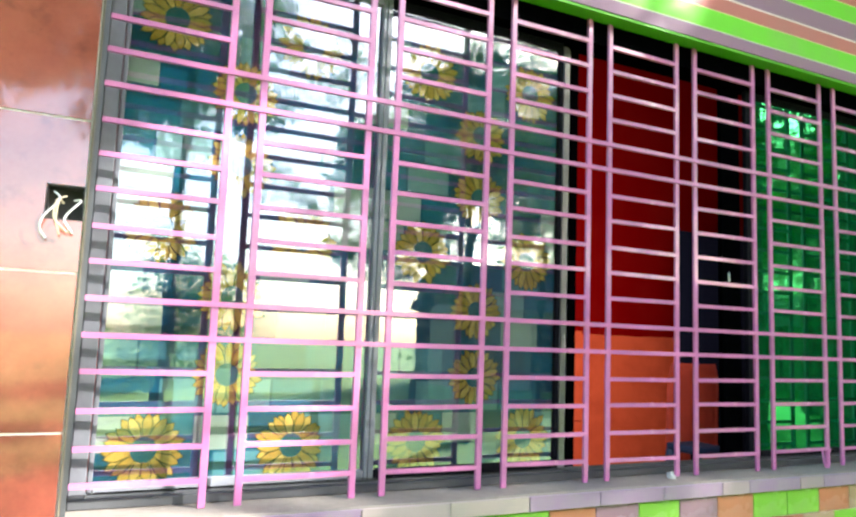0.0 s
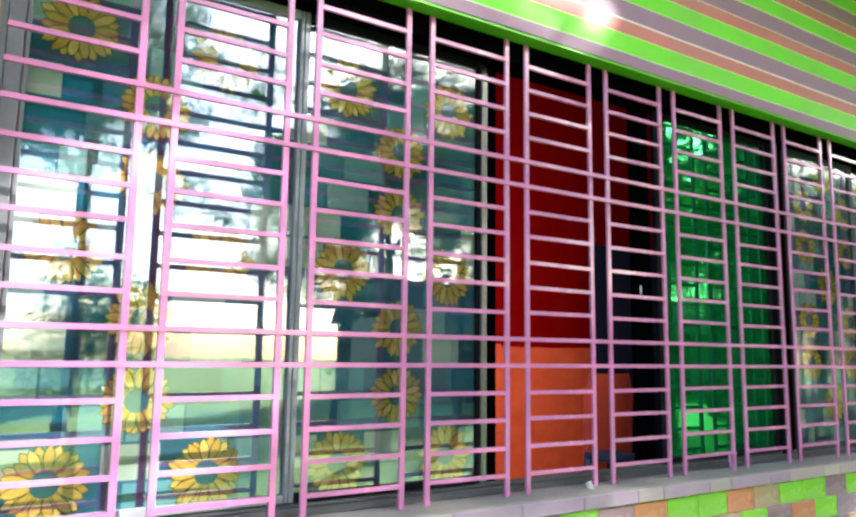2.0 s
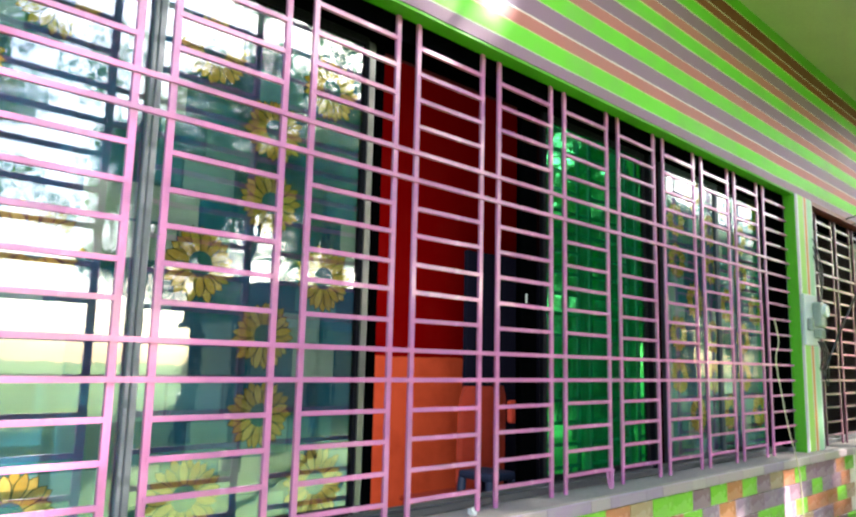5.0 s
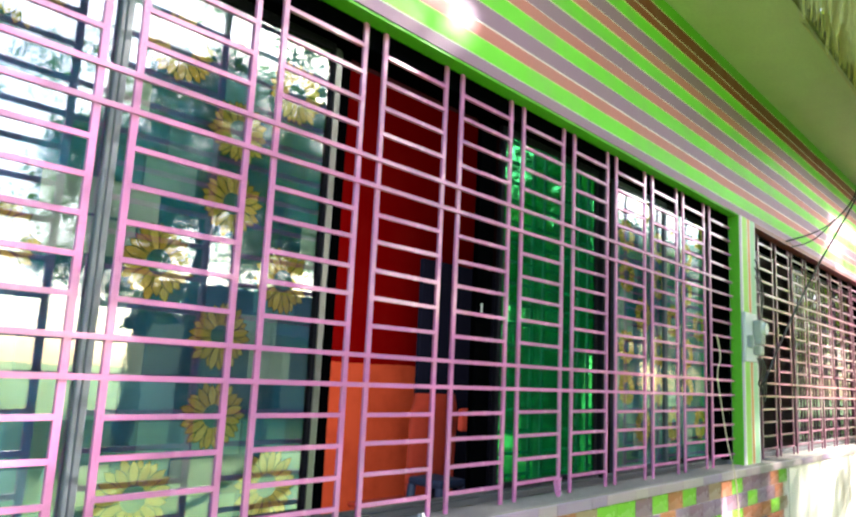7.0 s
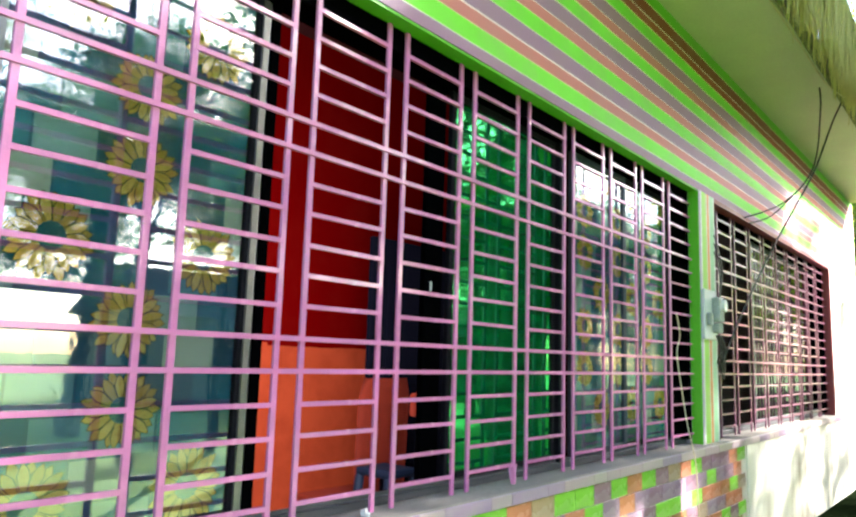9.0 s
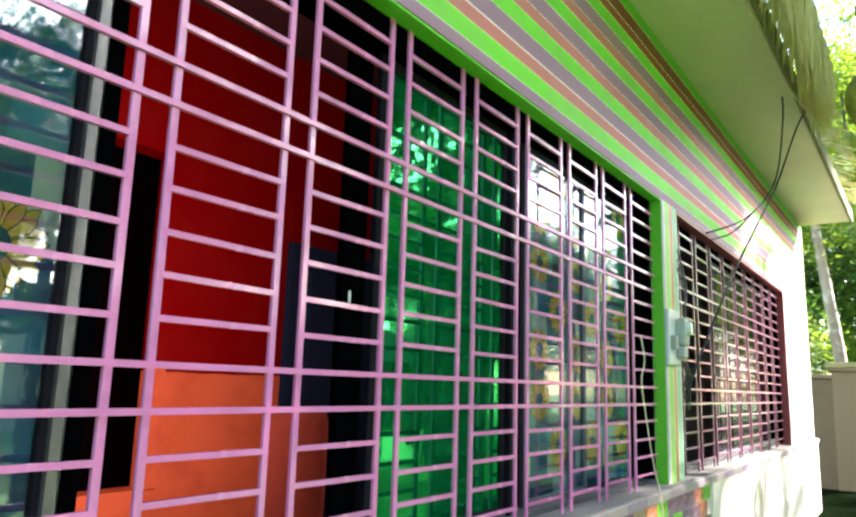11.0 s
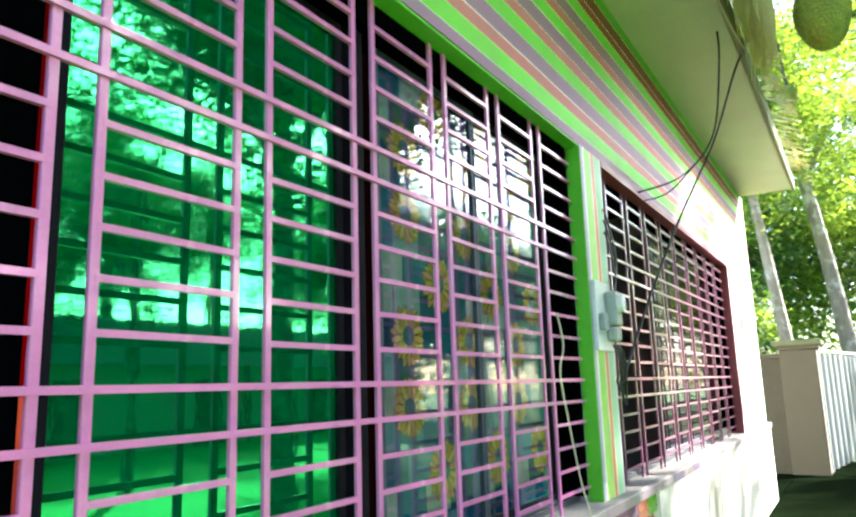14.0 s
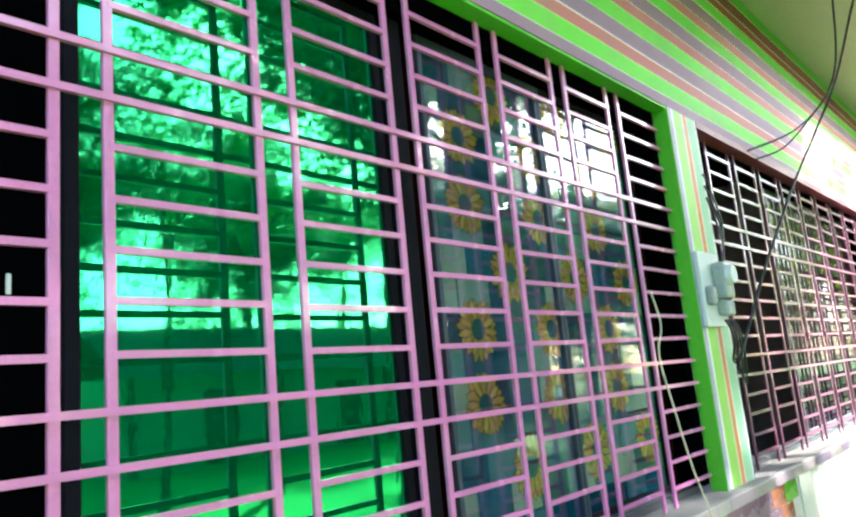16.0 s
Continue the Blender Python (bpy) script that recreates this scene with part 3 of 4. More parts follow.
def tree(x, y, height, lean, trunk_r, crown_at, crown_r, clumps, leaves, size, leafmat, barkmat, label, limbs=5, seed=1, sway=0.15, droop=0.0, slim=0.42, squat=0.34):
    random.seed(seed)
    t = anchor("tree", x, y, 0)
    tagged(t, label, "tree", "trees round the house")
    top = Vector((lean[0], lean[1], height))
    spine = bent([(0, 0, -0.1), tuple(top * 0.3 + Vector((random.uniform(-sway, sway), random.uniform(-sway, sway), 0))),
                  tuple(top * 0.65 + Vector((random.uniform(-sway, sway), random.uniform(-sway, sway), 0))), tuple(top)], 15)
    n = len(spine)
    bm = tube(spine, 1, 10, taper=[trunk_r * (1.15 - 0.75 * i / (n - 1)) for i in range(n)])
    part("trunk", bm, barkmat, t, smooth=True)
    centres = []
    for k in range(limbs):
        a = 6.283 * (k + random.uniform(-0.2, 0.2)) / limbs
        base = spine[int(n * random.uniform(0.5, 0.9))]
        tip = Vector(crown_at) + Vector((math.cos(a) * crown_r * random.uniform(0.5, 0.95), math.sin(a) * crown_r * random.uniform(0.5, 0.95), random.uniform(-0.3, 0.45) * crown_r))
        mid = (base + tip) / 2 + Vector((0, 0, random.uniform(0, 0.5)))
        line = bent([tuple(base), tuple(mid), tuple(tip)], 8)
        part("limb", tube(line, 1, 6, taper=[trunk_r * 0.42 * (1 - 0.8 * i / (len(line) - 1)) for i in range(len(line))]), barkmat, t, smooth=True)
        centres.append(tip)
    bm = bmesh.new()
    for k in range(clumps):
        c = Vector(crown_at) + Vector((random.gauss(0, 0.42), random.gauss(0, 0.42), random.gauss(0, squat))) * crown_r if k >= len(centres) else centres[k]
        leaf_cloud(bm, c, crown_r * random.uniform(0.16, 0.34), leaves, size, droop=droop, slim=slim)
    part("crown", bm, leafmat, t)
    return t


# beyond the end of the house
tree(17.5, 1.95, 8.5, (0.0, 0.85), 0.13, (0.2, 0.6, 6.9), 2.9, 105, 260, 0.065, M_LEAF_B, M_BARK, "slim pale-barked tree with light green leaves beyond the house", seed=3)
tree(21.0, 1.02, 10.5, (0.0, 1.27), 0.19, (0.2, 0.4, 8.6), 3.6, 120, 260, 0.07, M_LEAF_B, M_BARK, "leaning pale-barked tree with light green leaves beyond the gate", seed=4)
tree(25.5, 4.4, 9.0, (0.4, 0.2), 0.22, (0, 0, 5.0), 4.2, 90, 300, 0.10, M_LEAF_A, M_BARKDARK, "dense broad-leaved tree behind the gate", seed=5)
tree(27.0, -0.6, 9.5, (0.2, 0.5), 0.24, (0, 0, 5.2), 4.6, 80, 300, 0.11, M_LEAF_B, M_BARKDARK, "dense light-leaved tree behind the gate", seed=6)
tree(21.0, 7.0, 8.5, (0.2, -0.4), 0.2, (0, 0, 4.6), 3.8, 80, 240, 0.10, M_LEAF_A, M_BARKDARK, "dense broad-leaved tree behind the house", seed=7)
tree(32.0, 3.0, 12.0, (0.0, 0.0), 0.25, (0, 0, 7.0), 5.4, 80, 260, 0.15, M_LEAF_A, M_BARKDARK, "tall far tree with broad light leaves", seed=8)
# on the camera's side: they shade the wall and stand in the mirror of the panes
tree(9.0, -2.9, 7.8, (-0.2, 0.1), 0.2, (-0.6, 0.2, 6.85), 3.0, 136, 230, 0.085, M_LEAF_A, M_BARKDARK, "broad-leaved garden tree that shades the wall", seed=11, limbs=7)
tree(6.1, -8.4, 6.0, (0.3, 0.2), 0.17, (0.0, 0, 4.7), 2.3, 105, 260, 0.085, M_LEAF_A, M_BARKDARK, "broad-leaved garden tree facing the windows", seed=12, droop=1.3, slim=0.3)
tree(28.0, -25.5, 14.0, (0.2, 0.1), 0.28, (0, 0, 10.0), 4.6, 190, 200, 0.09, M_LEAF_A, M_BARKDARK, "broad-leaved garden tree facing the windows", seed=13)
tree(19.3, -22.0, 14.0, (0.2, 0.1), 0.26, (0, 0, 9.0), 3.6, 200, 220, 0.12, M_LEAF_A, M_BARKDARK, "tall dense garden tree at the far side of the grass", seed=23, squat=0.55)
tree(-2.4, -8.8, 7.5, (0.1, 0.2), 0.16, (0, 0, 7.0), 2.6, 150, 260, 0.085, M_LEAF_A, M_BARKDARK, "high-crowned garden tree facing the windows", seed=24, droop=1.3, slim=0.3)
tree(-7.0, -10.0, 8.0, (0.2, 0.1), 0.22, (0, 0, 5.6), 3.2, 60, 200, 0.09, M_LEAF_A, M_BARKDARK, "broad-leaved garden tree facing the windows", seed=14, droop=1.3, slim=0.3)
tree(38.0, -25.0, 14.0, (0.2, 0.1), 0.28, (0, 0, 10.0), 4.8, 120, 200, 0.10, M_LEAF_A, M_BARKDARK, "broad-leaved garden tree facing the windows", seed=15)
tree(1.3, -8.6, 7.0, (0.1, 0.2), 0.12, (0, 0, 6.3), 2.0, 110, 260, 0.08, M_LEAF_A, M_BARKDARK, "thin-crowned garden tree facing the windows", seed=19, droop=1.3, slim=0.3)
tree(24.5, -9.0, 8.5, (0.1, 0.2), 0.2, (0, 0, 4.8), 3.8, 150, 220, 0.11, M_LEAF_A, M_BARKDARK, "broad-leaved garden tree on the far side of the path", seed=21)
tree(5.3, -5.0, 5.4, (0.1, 0.0), 0.10, (0.1, 0, 5.0), 1.75, 84, 170, 0.07, M_LEAF_A, M_BARKDARK, "bushy dark young tree facing the windows", seed=16, droop=1.3, slim=0.3)
tree(7.0, -5.6, 5.2, (0.1, 0.0), 0.07, (0, 0, 5.1), 1.2, 20, 150, 0.06, M_LEAF_A, M_BARKDARK, "slim young tree with a loose crown on the grass", seed=27, droop=1.3, slim=0.3)
tree(9.8, -7.0, 5.6, (0.1, 0.0), 0.11, (0, 0, 5.3), 1.5, 66, 170, 0.07, M_LEAF_A, M_BARKDARK, "round dark young tree on the grass", seed=26, droop=1.3, slim=0.3)
tree(16.7, -7.6, 7.0, (0.1, 0.0), 0.18, (0, 0, 5.0), 2.7, 110, 190, 0.09, M_LEAF_A, M_BARKDARK, "dense dark garden tree beyond the shaded path", seed=25)
tree(12.0, -3.8, 5.4, (0.1, 0.0), 0.10, (0, 0, 4.9), 1.7, 13, 190, 0.07, M_LEAF_A, M_BARKDARK, "bushy dark young tree beside the path", seed=17)
tree(14.6, -2.8, 5.0, (0.1, 0.0), 0.09, (0, 0, 4.5), 1.6, 7, 180, 0.07, M_LEAF_A, M_BARKDARK, "bushy dark young tree near the gate", seed=18)
# added out of view: a flattened crown that blocks sun from the stripes
tree(13.3, -4.6, 8.2, (-0.1, 0.1), 0.22, (-0.2, 0.0, 8.2), 2.3, 95, 230, 0.10, M_LEAF_A, M_BARKDARK, "unseen flat-crowned tree added to shade the striped wall", seed=29, limbs=7, squat=0.07)
random.seed(20)


def woods(name, spots, label, mat, size, leaves):
    bm = bmesh.new()
    for c, r in spots:
        leaf_cloud(bm, c, r, leaves, size, 0.9)
    return tagged(finish(name, bm, mat), label, "trees", kind="stuff")


random.seed(31)
BELT = [((random.uniform(-22, 34), random.uniform(-20, -16), random.uniform(0.3, 3.9)), random.uniform(0.8, 1.5)) for _ in range(380)]
BELT = [b for b in BELT if not (4.4 < b[0][0] < 11.5 or -3.2 < b[0][0] < 1.2)]      # two gaps open on the bright sky
woods("far_woods", BELT +
      [((random.uniform(30, 62), random.uniform(-22, -9), random.uniform(0.3, 8.5)), random.uniform(1.0, 2.0)) for _ in range(260)],
      "dark belt of bushes and trees across the garden", M_LEAF_A, 0.13, 230)
woods("far_woods_east", [((random.uniform(34, 42), random.uniform(-12, 20), random.uniform(0.6, 8.5)), random.uniform(1.0, 2.0)) for _ in range(85)],
      "belt of trees beyond the gate", M_LEAF_A, 0.14, 280)
woods("gate_shrubs", [((random.uniform(16.5, 23), random.uniform(2.2, 5.5), random.uniform(0.3, 3.6)), random.uniform(0.4, 0.9)) for _ in range(46)],
      "light green shrubs behind the gate", M_LEAF_B, 0.065, 200)

# ---------------- low shed across the grass ----------------
M_SHED = plain("weathered_shed_plaster", (0.34, 0.32, 0.25), 0.9, vary=0.3, relief=0.5)
M_TIN = plain("dull_tin_roof", (0.16, 0.15, 0.14), 0.6, 0.3, vary=0.3, wear=(0.14, 0.07, 0.04))
shed = anchor("shed", 10.6, -14.5, 0)
tagged(shed, "low dark shed with a tin roof across the grass", "shed")
part("wall", box(0, 20.0, -3.0, 0, -0.05, 2.6), M_SHED, shed)
bm = bmesh.new()
for yy, zz in ((0.45, 2.46), (-1.5, 4.0), (-3.45, 2.46)):
    for xx in (-0.4, 20.4):
        bm.verts.new((xx, yy, zz))
bm.verts.ensure_lookup_table()
for a in (0, 2):
    bm.faces.new([bm.verts[i] for i in (a, a + 1, a + 3, a + 2)])
bmesh.ops.solidify(bm, geom=bm.faces[:], thickness=0.05)
part("roof", bm, M_TIN, shed, "dull tin roof")
for xx in (2.4, 7.2, 12.5):
    part("door", box(xx, xx + 1.0, 0.002, 0.05, 0.05, 2.05, 0.01), M_BARKDARK, shed, "dark plank door")
for xx in (0.0, 4.5, 9.0, 13.5, 19.88):
    part("post", box(xx, xx + 0.12, 0.30, 0.42, 0.0, 2.50, 0.01), M_BARKDARK, shed)

# ---------------- boundary gate ----------------
gp = anchor("gate_pillar", 15.15, 1.86, 0)
tagged(gp, "plastered square gate pillar with a projecting cap", "pillar")
part("shaft", box(-0.25, 0.25, -0.27, 0.27, 0, 1.98, 0.012), M_STONE, gp)
part("cap", box(-0.33, 0.33, -0.36, 0.36, 2.04, 2.13, 0.015), M_MOSS, gp, "mossy projecting cap")
part("cap_moulding", box(-0.29, 0.29, -0.31, 0.31, 1.98, 2.04, 0.01), M_STONE, gp)
bw = finish("boundary_wall", box(15.1, 15.25, 2.14, 9.0, -0.05, 1.86, 0.01), M_DULL)
structure(bw, "dull plastered boundary wall beside the gate pillar", "wall")
bc = finish("boundary_coping", box(15.04, 15.31, 2.14, 9.0, 1.861, 1.93, 0.008), M_STONE)
structure(bc, "pale coping of the boundary wall", "wall")


def corrugated(length, height):
    bm = bmesh.new()
    n = int(length / 0.03)
    rows = [[], [], [], []]
    for i in range(n + 1):
        u = i * length / n
        d = 0.045 * math.sin(u / 0.415 * 2 * math.pi)
        for r, (dz, dy) in zip(rows, ((0, 0), (height, 0), (height, 0.004), (0, 0.004))):
            r.append(bm.verts.new((u, d + dy, dz)))
    for a, b in ((0, 1), (1, 2), (2, 3), (3, 0)):
        for i in range(n):
            bm.faces.new((rows[a][i], rows[a][i + 1], rows[b][i + 1], rows[b][i]))
    return bm


gate = anchor("metal_gate", 15.42, 1.60, 0.03)
gate.rotation_euler = (0, 0, math.atan2(-1.1, 7.0))
tagged(gate, "white corrugated metal gate between posts in the sun", "gate")
for k in range(4):
    sh = part("sheet", corrugated(1.66, 1.86), M_GATE, gate)
    sh.location = (k * 1.75 + 0.04, 0, 0.02)
    part("post", box(k * 1.75 - 0.03, k * 1.75 + 0.03, -0.03, 0.03, -0.03, 1.95, 0.004), M_GATE, gate)
part("top_rail", box(0, 6.95, -0.03, 0.03, 1.90, 1.95, 0.004), M_GATE, gate)
part("bottom_rail", box(0, 6.95, 0.02, 0.05, 0.12, 0.17, 0.004), M_GATE, gate)

# two added sheets that carry the ground's shade as near-black colour
dark_sheet = finish("shade_sheet", box(8.5, 17.0, -1.4, 2.09, 0.0, 0.03, 0.006), M_GROUND_SHADE)
structure(dark_sheet, "near-black sheet standing for shaded ground beside the house", "pavement")
dark_sheet2 = finish("shade_sheet_beyond", box(12.255, 15.0, 2.094, 5.0, 0.0, 0.03, 0.006), M_GROUND_SHADE)
structure(dark_sheet2, "near-black sheet standing for shaded ground behind the house end", "pavement")
slabpath = finish("paved_strip", box(17.005, 23, -2.2, 0.35, 0.0, 0.05, 0.01), M_CEMENT)
structure(slabpath, "pale cement strip along the gate", "pavement")

# ---------------- jackfruit tree at the corner of the garden ----------------
random.seed(41)


def jackfruit_mat():
    m = Mat("jackfruit_skin", 0.75)
    v = m.n.new("ShaderNodeTexVoronoi")
    v.inputs["Scale"].default_value = 62
    m.l.new(m.tex.outputs["Object"], v.inputs["Vector"])
    col = m.ramp(m.noise(7, 4), [(0.35, (0.15, 0.19, 0.015)), (0.6, (0.30, 0.30, 0.03)), (0.8, (0.33, 0.20, 0.04))])
    m.color(col).bump(v.outputs["Distance"], 1.0, 0.012)
    return m.mat


M_JACK = jackfruit_mat()


def jackfruit(x, y, z, h, w):
    f = anchor("jackfruit", x, y, z)
    tagged(f, "green jackfruit with knobbly skin that hangs from a branch", "jackfruit", "hanging jackfruit")
    bm = bmesh.new()
    bmesh.ops.create_uvsphere(bm, u_segments=28, v_segments=20, radius=1)
    for v in bm.verts:
        k = 1 + 0.10 * v.co.z + 0.06 * noise.noise(v.co * 1.7)
        v.co = Vector((v.co.x * w * k, v.co.y * w * k, v.co.z * h))
    part("fruit", bm, M_JACK, f, smooth=True)
    part("stalk", tube(bent([(0, 0, h * 0.95), (0.01, 0.02, h + 0.14), (-0.01, 0.03, h + 0.45)], 8), 0.013, 6), M_BARKDARK, f)
    return f


jackfruit(6.0, 0.945, 3.42, 0.205, 0.135)
jackfruit(9.6, 1.30, 4.30, 0.12, 0.085)
tree(6.55, 0.15, 6.6, (-0.35, 0.75), 0.24, (-0.4, -0.6, 8.9), 2.1, 80, 200, 0.09, M_LEAF_A, M_BARKDARK, "jackfruit tree with a dark shaded trunk beside the house", seed=43, limbs=5, sway=0.03)

# ---------------- dry leaf fringe and wires at the roof edge ----------------
random.seed(51)
bm = bmesh.new()
for k in range(1150):
    x = random.uniform(4.4, 7.6) if k < 1060 else random.uniform(7.6, 11.8)
    ln = random.uniform(0.15, 0.48) if k < 1060 else random.uniform(0.03, 0.14)
    y = 1.44 - random.uniform(0.0, 0.16)
    up = random.uniform(0.25, 0.65) if k < 1060 else 0.05
    p = [(x + random.uniform(0.0, 0.15), y + 0.10, TOP + 0.17 + up), (x + random.uniform(-0.03, 0.03), y - 0.05, TOP + 0.10 + 0.4 * up), (x + random.uniform(-0.10, 0.06), y - random.uniform(0.0, 0.06), TOP + 0.20 - ln)]
    w = random.uniform(0.004, 0.012)
    tube(p, w, 4, bm, taper=[w, w, w * 0.3])
tagged(finish("dry_leaf_fringe", bm, M_STRAW), "dry yellow palm leaf strips hanging over the roof edge", "dry leaves", kind="stuff")
bm = bmesh.new()
for k in range(70):
    leaf_cloud(bm, (random.uniform(4.5, 8.5), 1.42 + random.uniform(-0.1, 0.15), TOP + random.uniform(0.14, 0.3)), 0.14, 14, 0.035)
tagged(finish("roof_creeper", bm, M_LEAF_B), "small green creeper along the roof edge", "creeper", kind="stuff")


def wire(name, pts, r, mat, label, n=40):
    ob = finish(name, tube(bent(pts, n), r, 6), mat, smooth=True)
    return tagged(ob, label, "wire")


wire("power_cable", [(5.68, 2.06, 1.55), (6.02, 1.96, 2.03), (6.55, 1.88, 2.53), (6.95, 1.82, 2.87), (7.3, 1.70, 3.3), (7.45, 1.55, 3.8), (7.45, 1.46, 3.97)], 0.008, M_CABLE, "black power cable slung from the roof edge to the meter")
wire("power_cable", [(6.6, 2.12, 2.785), (7.06, 1.95, 2.96), (7.35, 1.80, 3.20), (7.4, 1.70, 3.45), (7.12, 1.60, 3.8), (7.0, 1.58, 3.95)], 0.007, M_CABLE, "black power cable that sags in front of the striped wall")
wire("power_cable", [(6.75, 2.12, 2.76), (7.05, 2.0, 2.88), (7.36, 1.80, 3.20)], 0.006, M_CABLE, "thin black cable on the striped wall", 20)
wire("roof_wire", [(5.0, 1.53, 3.94), (5.8, 1.50, 3.90), (6.6, 1.47, 3.84), (7.45, 1.46, 3.97)], 0.006, M_CORD, "pale wire along the roof edge", 24)
wire("hanging_cord", [(4.90, 2.10, 1.86), (4.93, 2.09, 1.72), (4.87, 2.09, 1.60), (4.92, 2.085, 1.40), (4.98, 2.07, 1.15), (5.06, 2.05, 0.90), (5.10, 2.05, 0.5), (5.08, 2.06, 0.02)], 0.0038, M_CORD, "pale cord that hangs in front of the grille")

# ---------------- electric meter on the pillar ----------------
mt = anchor("electric_meter", 5.62, FACE - 0.001, 1.715)
tagged(mt, "grey electric meter on a white board on the pillar", "electric meter")
part("board", box(-0.135, 0.12, -0.022, 0, 0, 0.36, 0.004), M_WHITE, mt, "white mounting board")
part("meter_body", box(0.0, 0.115, -0.085, -0.023, 0.13, 0.31, 0.018, seg=2), M_GREYPLASTIC, mt)
bm = bmesh.new()
bmesh.ops.create_cone(bm, cap_ends=True, segments=20, radius1=0.05, radius2=0.044, depth=0.03, matrix=pose(0.058, -0.095, 0.245, 90))
part("dial_cover", bm, M_WHITE, mt, "round glassy dial cover")
part("terminal_cover", box(0.005, 0.105, -0.075, -0.023, 0.05, 0.125, 0.01), M_GREYPLASTIC, mt)
part("fuse", box(-0.115, -0.06, -0.06, -0.023, 0.10, 0.19, 0.008), M_GREYPLASTIC, mt)
for k in range(4):
    x = -0.02 + 0.035 * k
    part("lead", tube(bent([(x, -0.06, 0.03), (x + 0.03, -0.08, -0.06), (x + 0.05 + 0.01 * k, -0.05, -0.16 - 0.04 * k), (0.13, -0.04, -0.18)], 14), 0.005, 6), M_CABLE, mt)
for k in range(3):
    part("lead", tube(bent([(0.10, -0.05, 0.30), (0.155 + 0.02 * k, -0.05, 0.42 + 0.05 * k), (0.13, -0.03, 0.60 + 0.07 * k), (0.19, 0.01, 0.68 + 0.06 * k)], 14), 0.005, 6), M_CABLE, mt)

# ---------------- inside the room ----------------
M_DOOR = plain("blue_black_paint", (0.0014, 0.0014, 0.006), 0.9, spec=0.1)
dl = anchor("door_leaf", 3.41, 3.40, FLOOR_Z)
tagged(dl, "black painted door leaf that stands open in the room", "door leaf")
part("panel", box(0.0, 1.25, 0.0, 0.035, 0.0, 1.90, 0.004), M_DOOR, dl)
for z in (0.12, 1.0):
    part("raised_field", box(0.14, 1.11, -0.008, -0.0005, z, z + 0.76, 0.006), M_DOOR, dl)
part("handle", tube(bent([(0.07, -0.002, 1.0), (0.07, -0.05, 1.0), (0.16, -0.05, 1.0)], 10), 0.008, 8), M_STEEL, dl)

ch = anchor("plastic_chair", 3.17, 3.02, FLOOR_Z)
tagged(ch, "orange plastic chair with a tall square back in the room", "chair", "plastic chairs")
bm = bmesh.new()
n, m = 9, 12
grid = []
for j in range(m + 1):
    v = j / m
    row = []
    for i in range(n + 1):
        u = i / n * 2 - 1
        w = 0.20 - 0.03 * max(0, v - 0.85) ** 2 * 44
        row.append(bm.verts.new((u * w, 0.02 + 0.03 * u * u - 0.03 * v, 0.20 + 0.86 * v)))
    grid.append(row)
for j in range(m):
    for i in range(n):
        bm.faces.new((grid[j][i], grid[j][i + 1], grid[j + 1][i + 1], grid[j + 1][i]))
bmesh.ops.solidify(bm, geom=bm.faces[:], thickness=0.018)
part("backrest", bm, M_ORANGE, ch, smooth=True)
part("seat", box(-0.22, 0.22, 0.03, 0.46, 0.40, 0.43, 0.012, seg=2), M_ORANGE, ch)
for sx in (-1, 1):
    for y in (0.05, 0.42):
        part("leg", tube([(sx * 0.20, y, 0.41), (sx * 0.24, y + (0.04 if y > 0.2 else -0.03), 0.0)], 0.02, 8), M_ORANGE, ch, smooth=True)
cl = finish("orange_cloth", box(3.34, 3.46, 2.98, 3.02, 1.20, 1.33, 0.018, seg=2), M_ORANGE)
cl.parent = ch
cl.matrix_parent_inverse = ch.matrix_basis.inverted()
cl.name = "headrest_tab"

st = anchor("plastic_stool", 2.88, 2.75, FLOOR_Z)
tagged(st, "navy plastic stool with an open frame near the window", "stool")
part("seat", box(-0.10, 0.10, -0.11, 0.11, 0.62, 0.66, 0.015, seg=2), M_NAVY, st)
for sx in (-1, 1):
    for sy in (-1, 1):
        part("leg", tube([(sx * 0.085, sy * 0.09, 0.625), (sx * 0.13, sy * 0.14, 0)], 0.022, 8), M_NAVY, st, smooth=True)

lt = finish("sash_latch", box(2.609, 2.618, GLASS + 0.012, GLASS + 0.019, 1.80, 1.84, 0.002), M_WHITE, win[0])
lt.matrix_parent_inverse = Matrix.Translation(win[0].location).inverted()
tagged(lt, "small white plastic latch")
random.seed(61)
bm = bmesh.new()
bmesh.ops.create_icosphere(bm, subdivisions=2, radius=0.022)
for v in bm.verts:
    v.co *= 0.7 + 0.6 * noise.noise(v.co * 60)
pp = finish("crumpled_paper", bm, M_WHITE)
pp.location = (2.13, 2.165, SILL + 0.012)
tagged(pp, "crumpled scrap of white paper on the sill", "paper scrap")

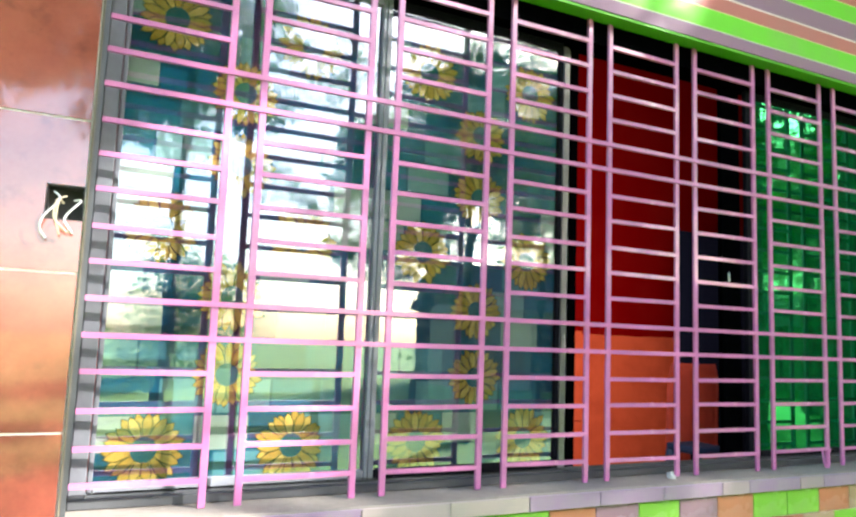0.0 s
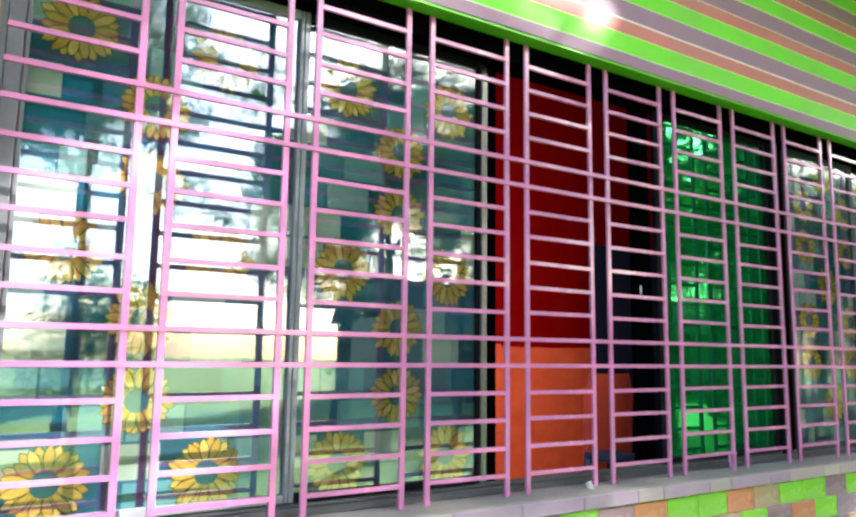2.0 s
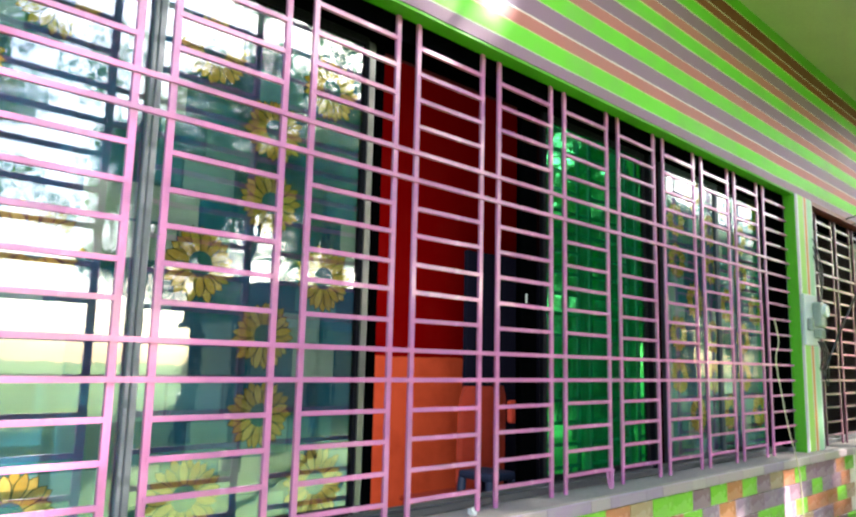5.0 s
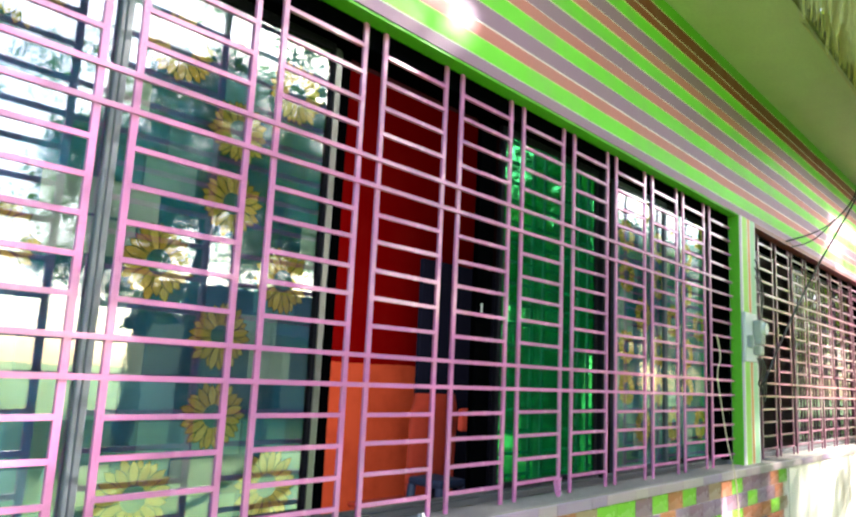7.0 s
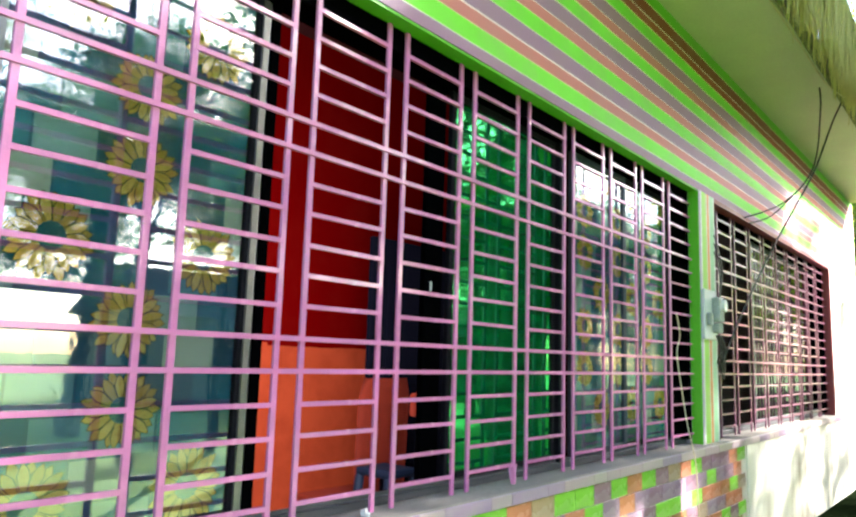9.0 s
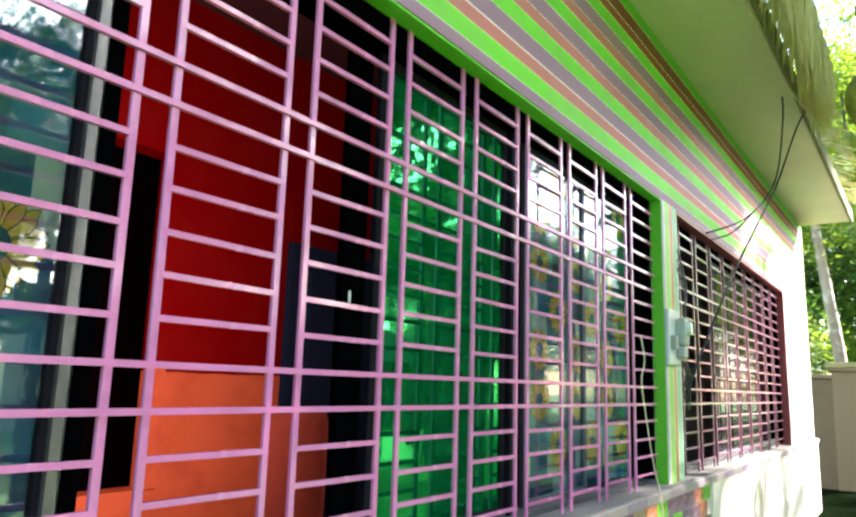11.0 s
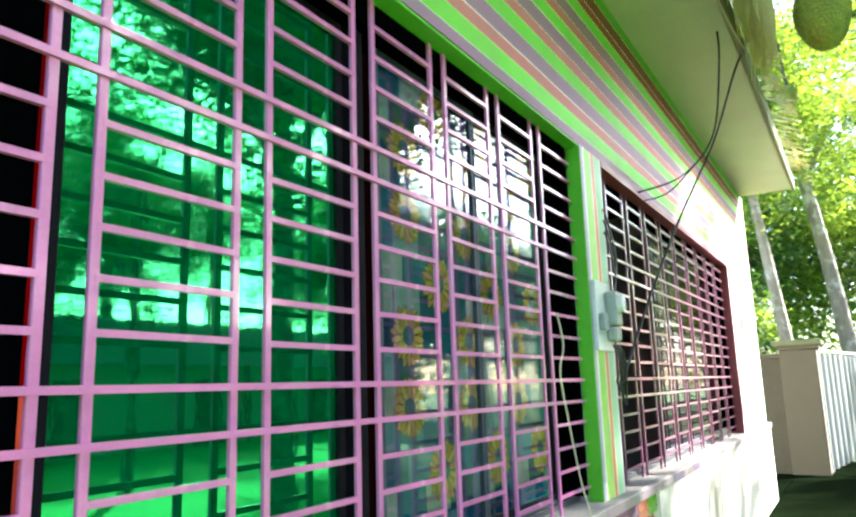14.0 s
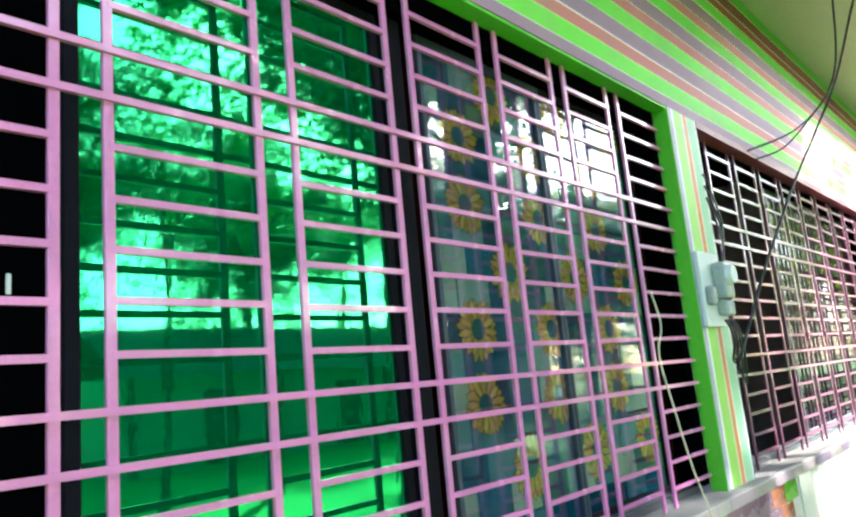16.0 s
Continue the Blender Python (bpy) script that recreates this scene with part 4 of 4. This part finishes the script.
# ---------------- glazed wall tiles with the open switch box ----------------
LINES = [0.795, 1.212, 1.632, 2.052, 2.472, 2.80]
for a, b in zip(LINES, LINES[1:]):
    x1 = -0.018
    for w in (0.52, 0.60, 0.60, 0.60, 0.60, 0.60):
        x0 = x1 - w
        za = max(a, 0.988) + 0.003
        pieces = [(x0, x1, za, b - 0.002)]
        if a < BOX[2] < b and x1 > BOX[0]:
            pieces = [(x0, BOX[0], za, b - 0.003), (BOX[0], x1, za, BOX[2]), (BOX[0], x1, BOX[3], b - 0.003)]
        if len(pieces) == 1:
            bm = box(x0 + 0.0015, x1 - 0.0015, FACE + 0.009, FACE + 0.0115, za, b - 0.003, 0.001)
        else:
            bm = bmesh.new()
            for p in pieces:
                box(p[0] + (0.0015 if p[0] == x0 else 0), p[1] - (0.0015 if p[1] == x1 else 0), FACE + 0.009, FACE + 0.0115, p[2], p[3], 0.0, bm)
        part("wall_tile", bm, M_MARBLE, left)
        x1 = x0
sb = anchor("switch_box", BOX[0], FACE, BOX[2])
tagged(sb, "open empty switch box in the tiles with loose wire ends", "switch box")
bm = bmesh.new()
for b in ((0.001, 0.093, 0.068, 0.074, 0.001, 0.095), (0.001, 0.005, 0.014, 0.068, 0.001, 0.095), (0.089, 0.093, 0.014, 0.068, 0.001, 0.095), (0.005, 0.089, 0.014, 0.068, 0.001, 0.005), (0.005, 0.089, 0.014, 0.068, 0.091, 0.095)):
    box(*b, 0.0, bm)
part("metal_box", bm, M_HOLE, sb)
for i, k in enumerate(((0.02, 0.0, 0.07), (0.05, -0.01, 0.06), (0.07, 0.01, 0.05), (0.045, 0.0, 0.03))):
    part("wire_end", tube(bent([(k[0], 0.008, 0.075 - 0.01 * i), (k[0] + 0.015 * (-1) ** i, -0.02, 0.05), (k[0] - 0.02, -0.03, 0.0), (k[0] + 0.012 * (i - 2), -0.028, -0.035), (k[0] - 0.01, -0.02, -0.055 + 0.012 * i)], 20), 0.0028, 6), M_CORD if i % 2 else M_WHITE, sb)
hook = finish("bent_hook", tube(bent([(3.06, 2.185, 1.06), (3.055, 2.17, 0.995), (3.075, 2.165, 0.99), (3.085, 2.17, 1.05), (3.11, 2.18, 1.062)], 16), 0.005, 6), M_PINK)
tagged(hook, "bent pink wire hook on the grille's lowest rod", "hook")

# ---------------- tiles of the sill and of the wall below ----------------
random.seed(71)
x = -0.4
while x < X_END - 0.05:
    w = random.choice((0.30, 0.30, 0.15))
    part("sill_tile", box(x + 0.001, min(x + w, X_END) - 0.001, 2.066, 2.0748, 0.930, 0.980, 0.002), M_SILL_TILE, sill)
    x += w
TW, TH = 0.20, 0.10
tile_me = shared(box(-TW / 2 + 0.0015, TW / 2 - 0.0015, -0.008, 0.0, -TH / 2 + 0.0015, TH / 2 - 0.0015, 0.0015), "tile", M_MOSAIC)
far = bmesh.new()
for r in range(9):
    z = 0.922 - TH * (r + 0.5)
    for c in range(-2, 63):
        cx = c * TW + (TW / 2 if r % 2 else 0)
        if cx > 6.25:
            continue
        if 0.3 < cx < 6.3:
            put("tile", tile_me, low, (cx, FACE - 0.0305, z))
        else:
            box(cx - TW / 2 + 0.0015, cx + TW / 2 - 0.0015, FACE - 0.0385, FACE - 0.0305, z - TH / 2 + 0.0015, z + TH / 2 - 0.0015, 0.0, far)
tagged(finish("tiles", far, M_MOSAIC_FAR, low), kind="stuff")
lp = finish("wall_lower_plaster", box(6.36, X_END + 0.001, FACE - 0.0385, FACE - 0.0305, 0.0, 0.924), M_STREAK)
structure(lp, "cream plaster below the second window with brown upright streaks", "wall")
# daylight through the open part of the window
day = new("window_daylight", bpy.data.lights.new("window_daylight", "AREA"))
day.data.shape, day.data.size, day.data.size_y = "RECTANGLE", 0.8, 1.3
day.data.energy = 12.5
day.matrix_world = look((2.15, 2.37, 1.80), (2.15, 5.0, 1.6))
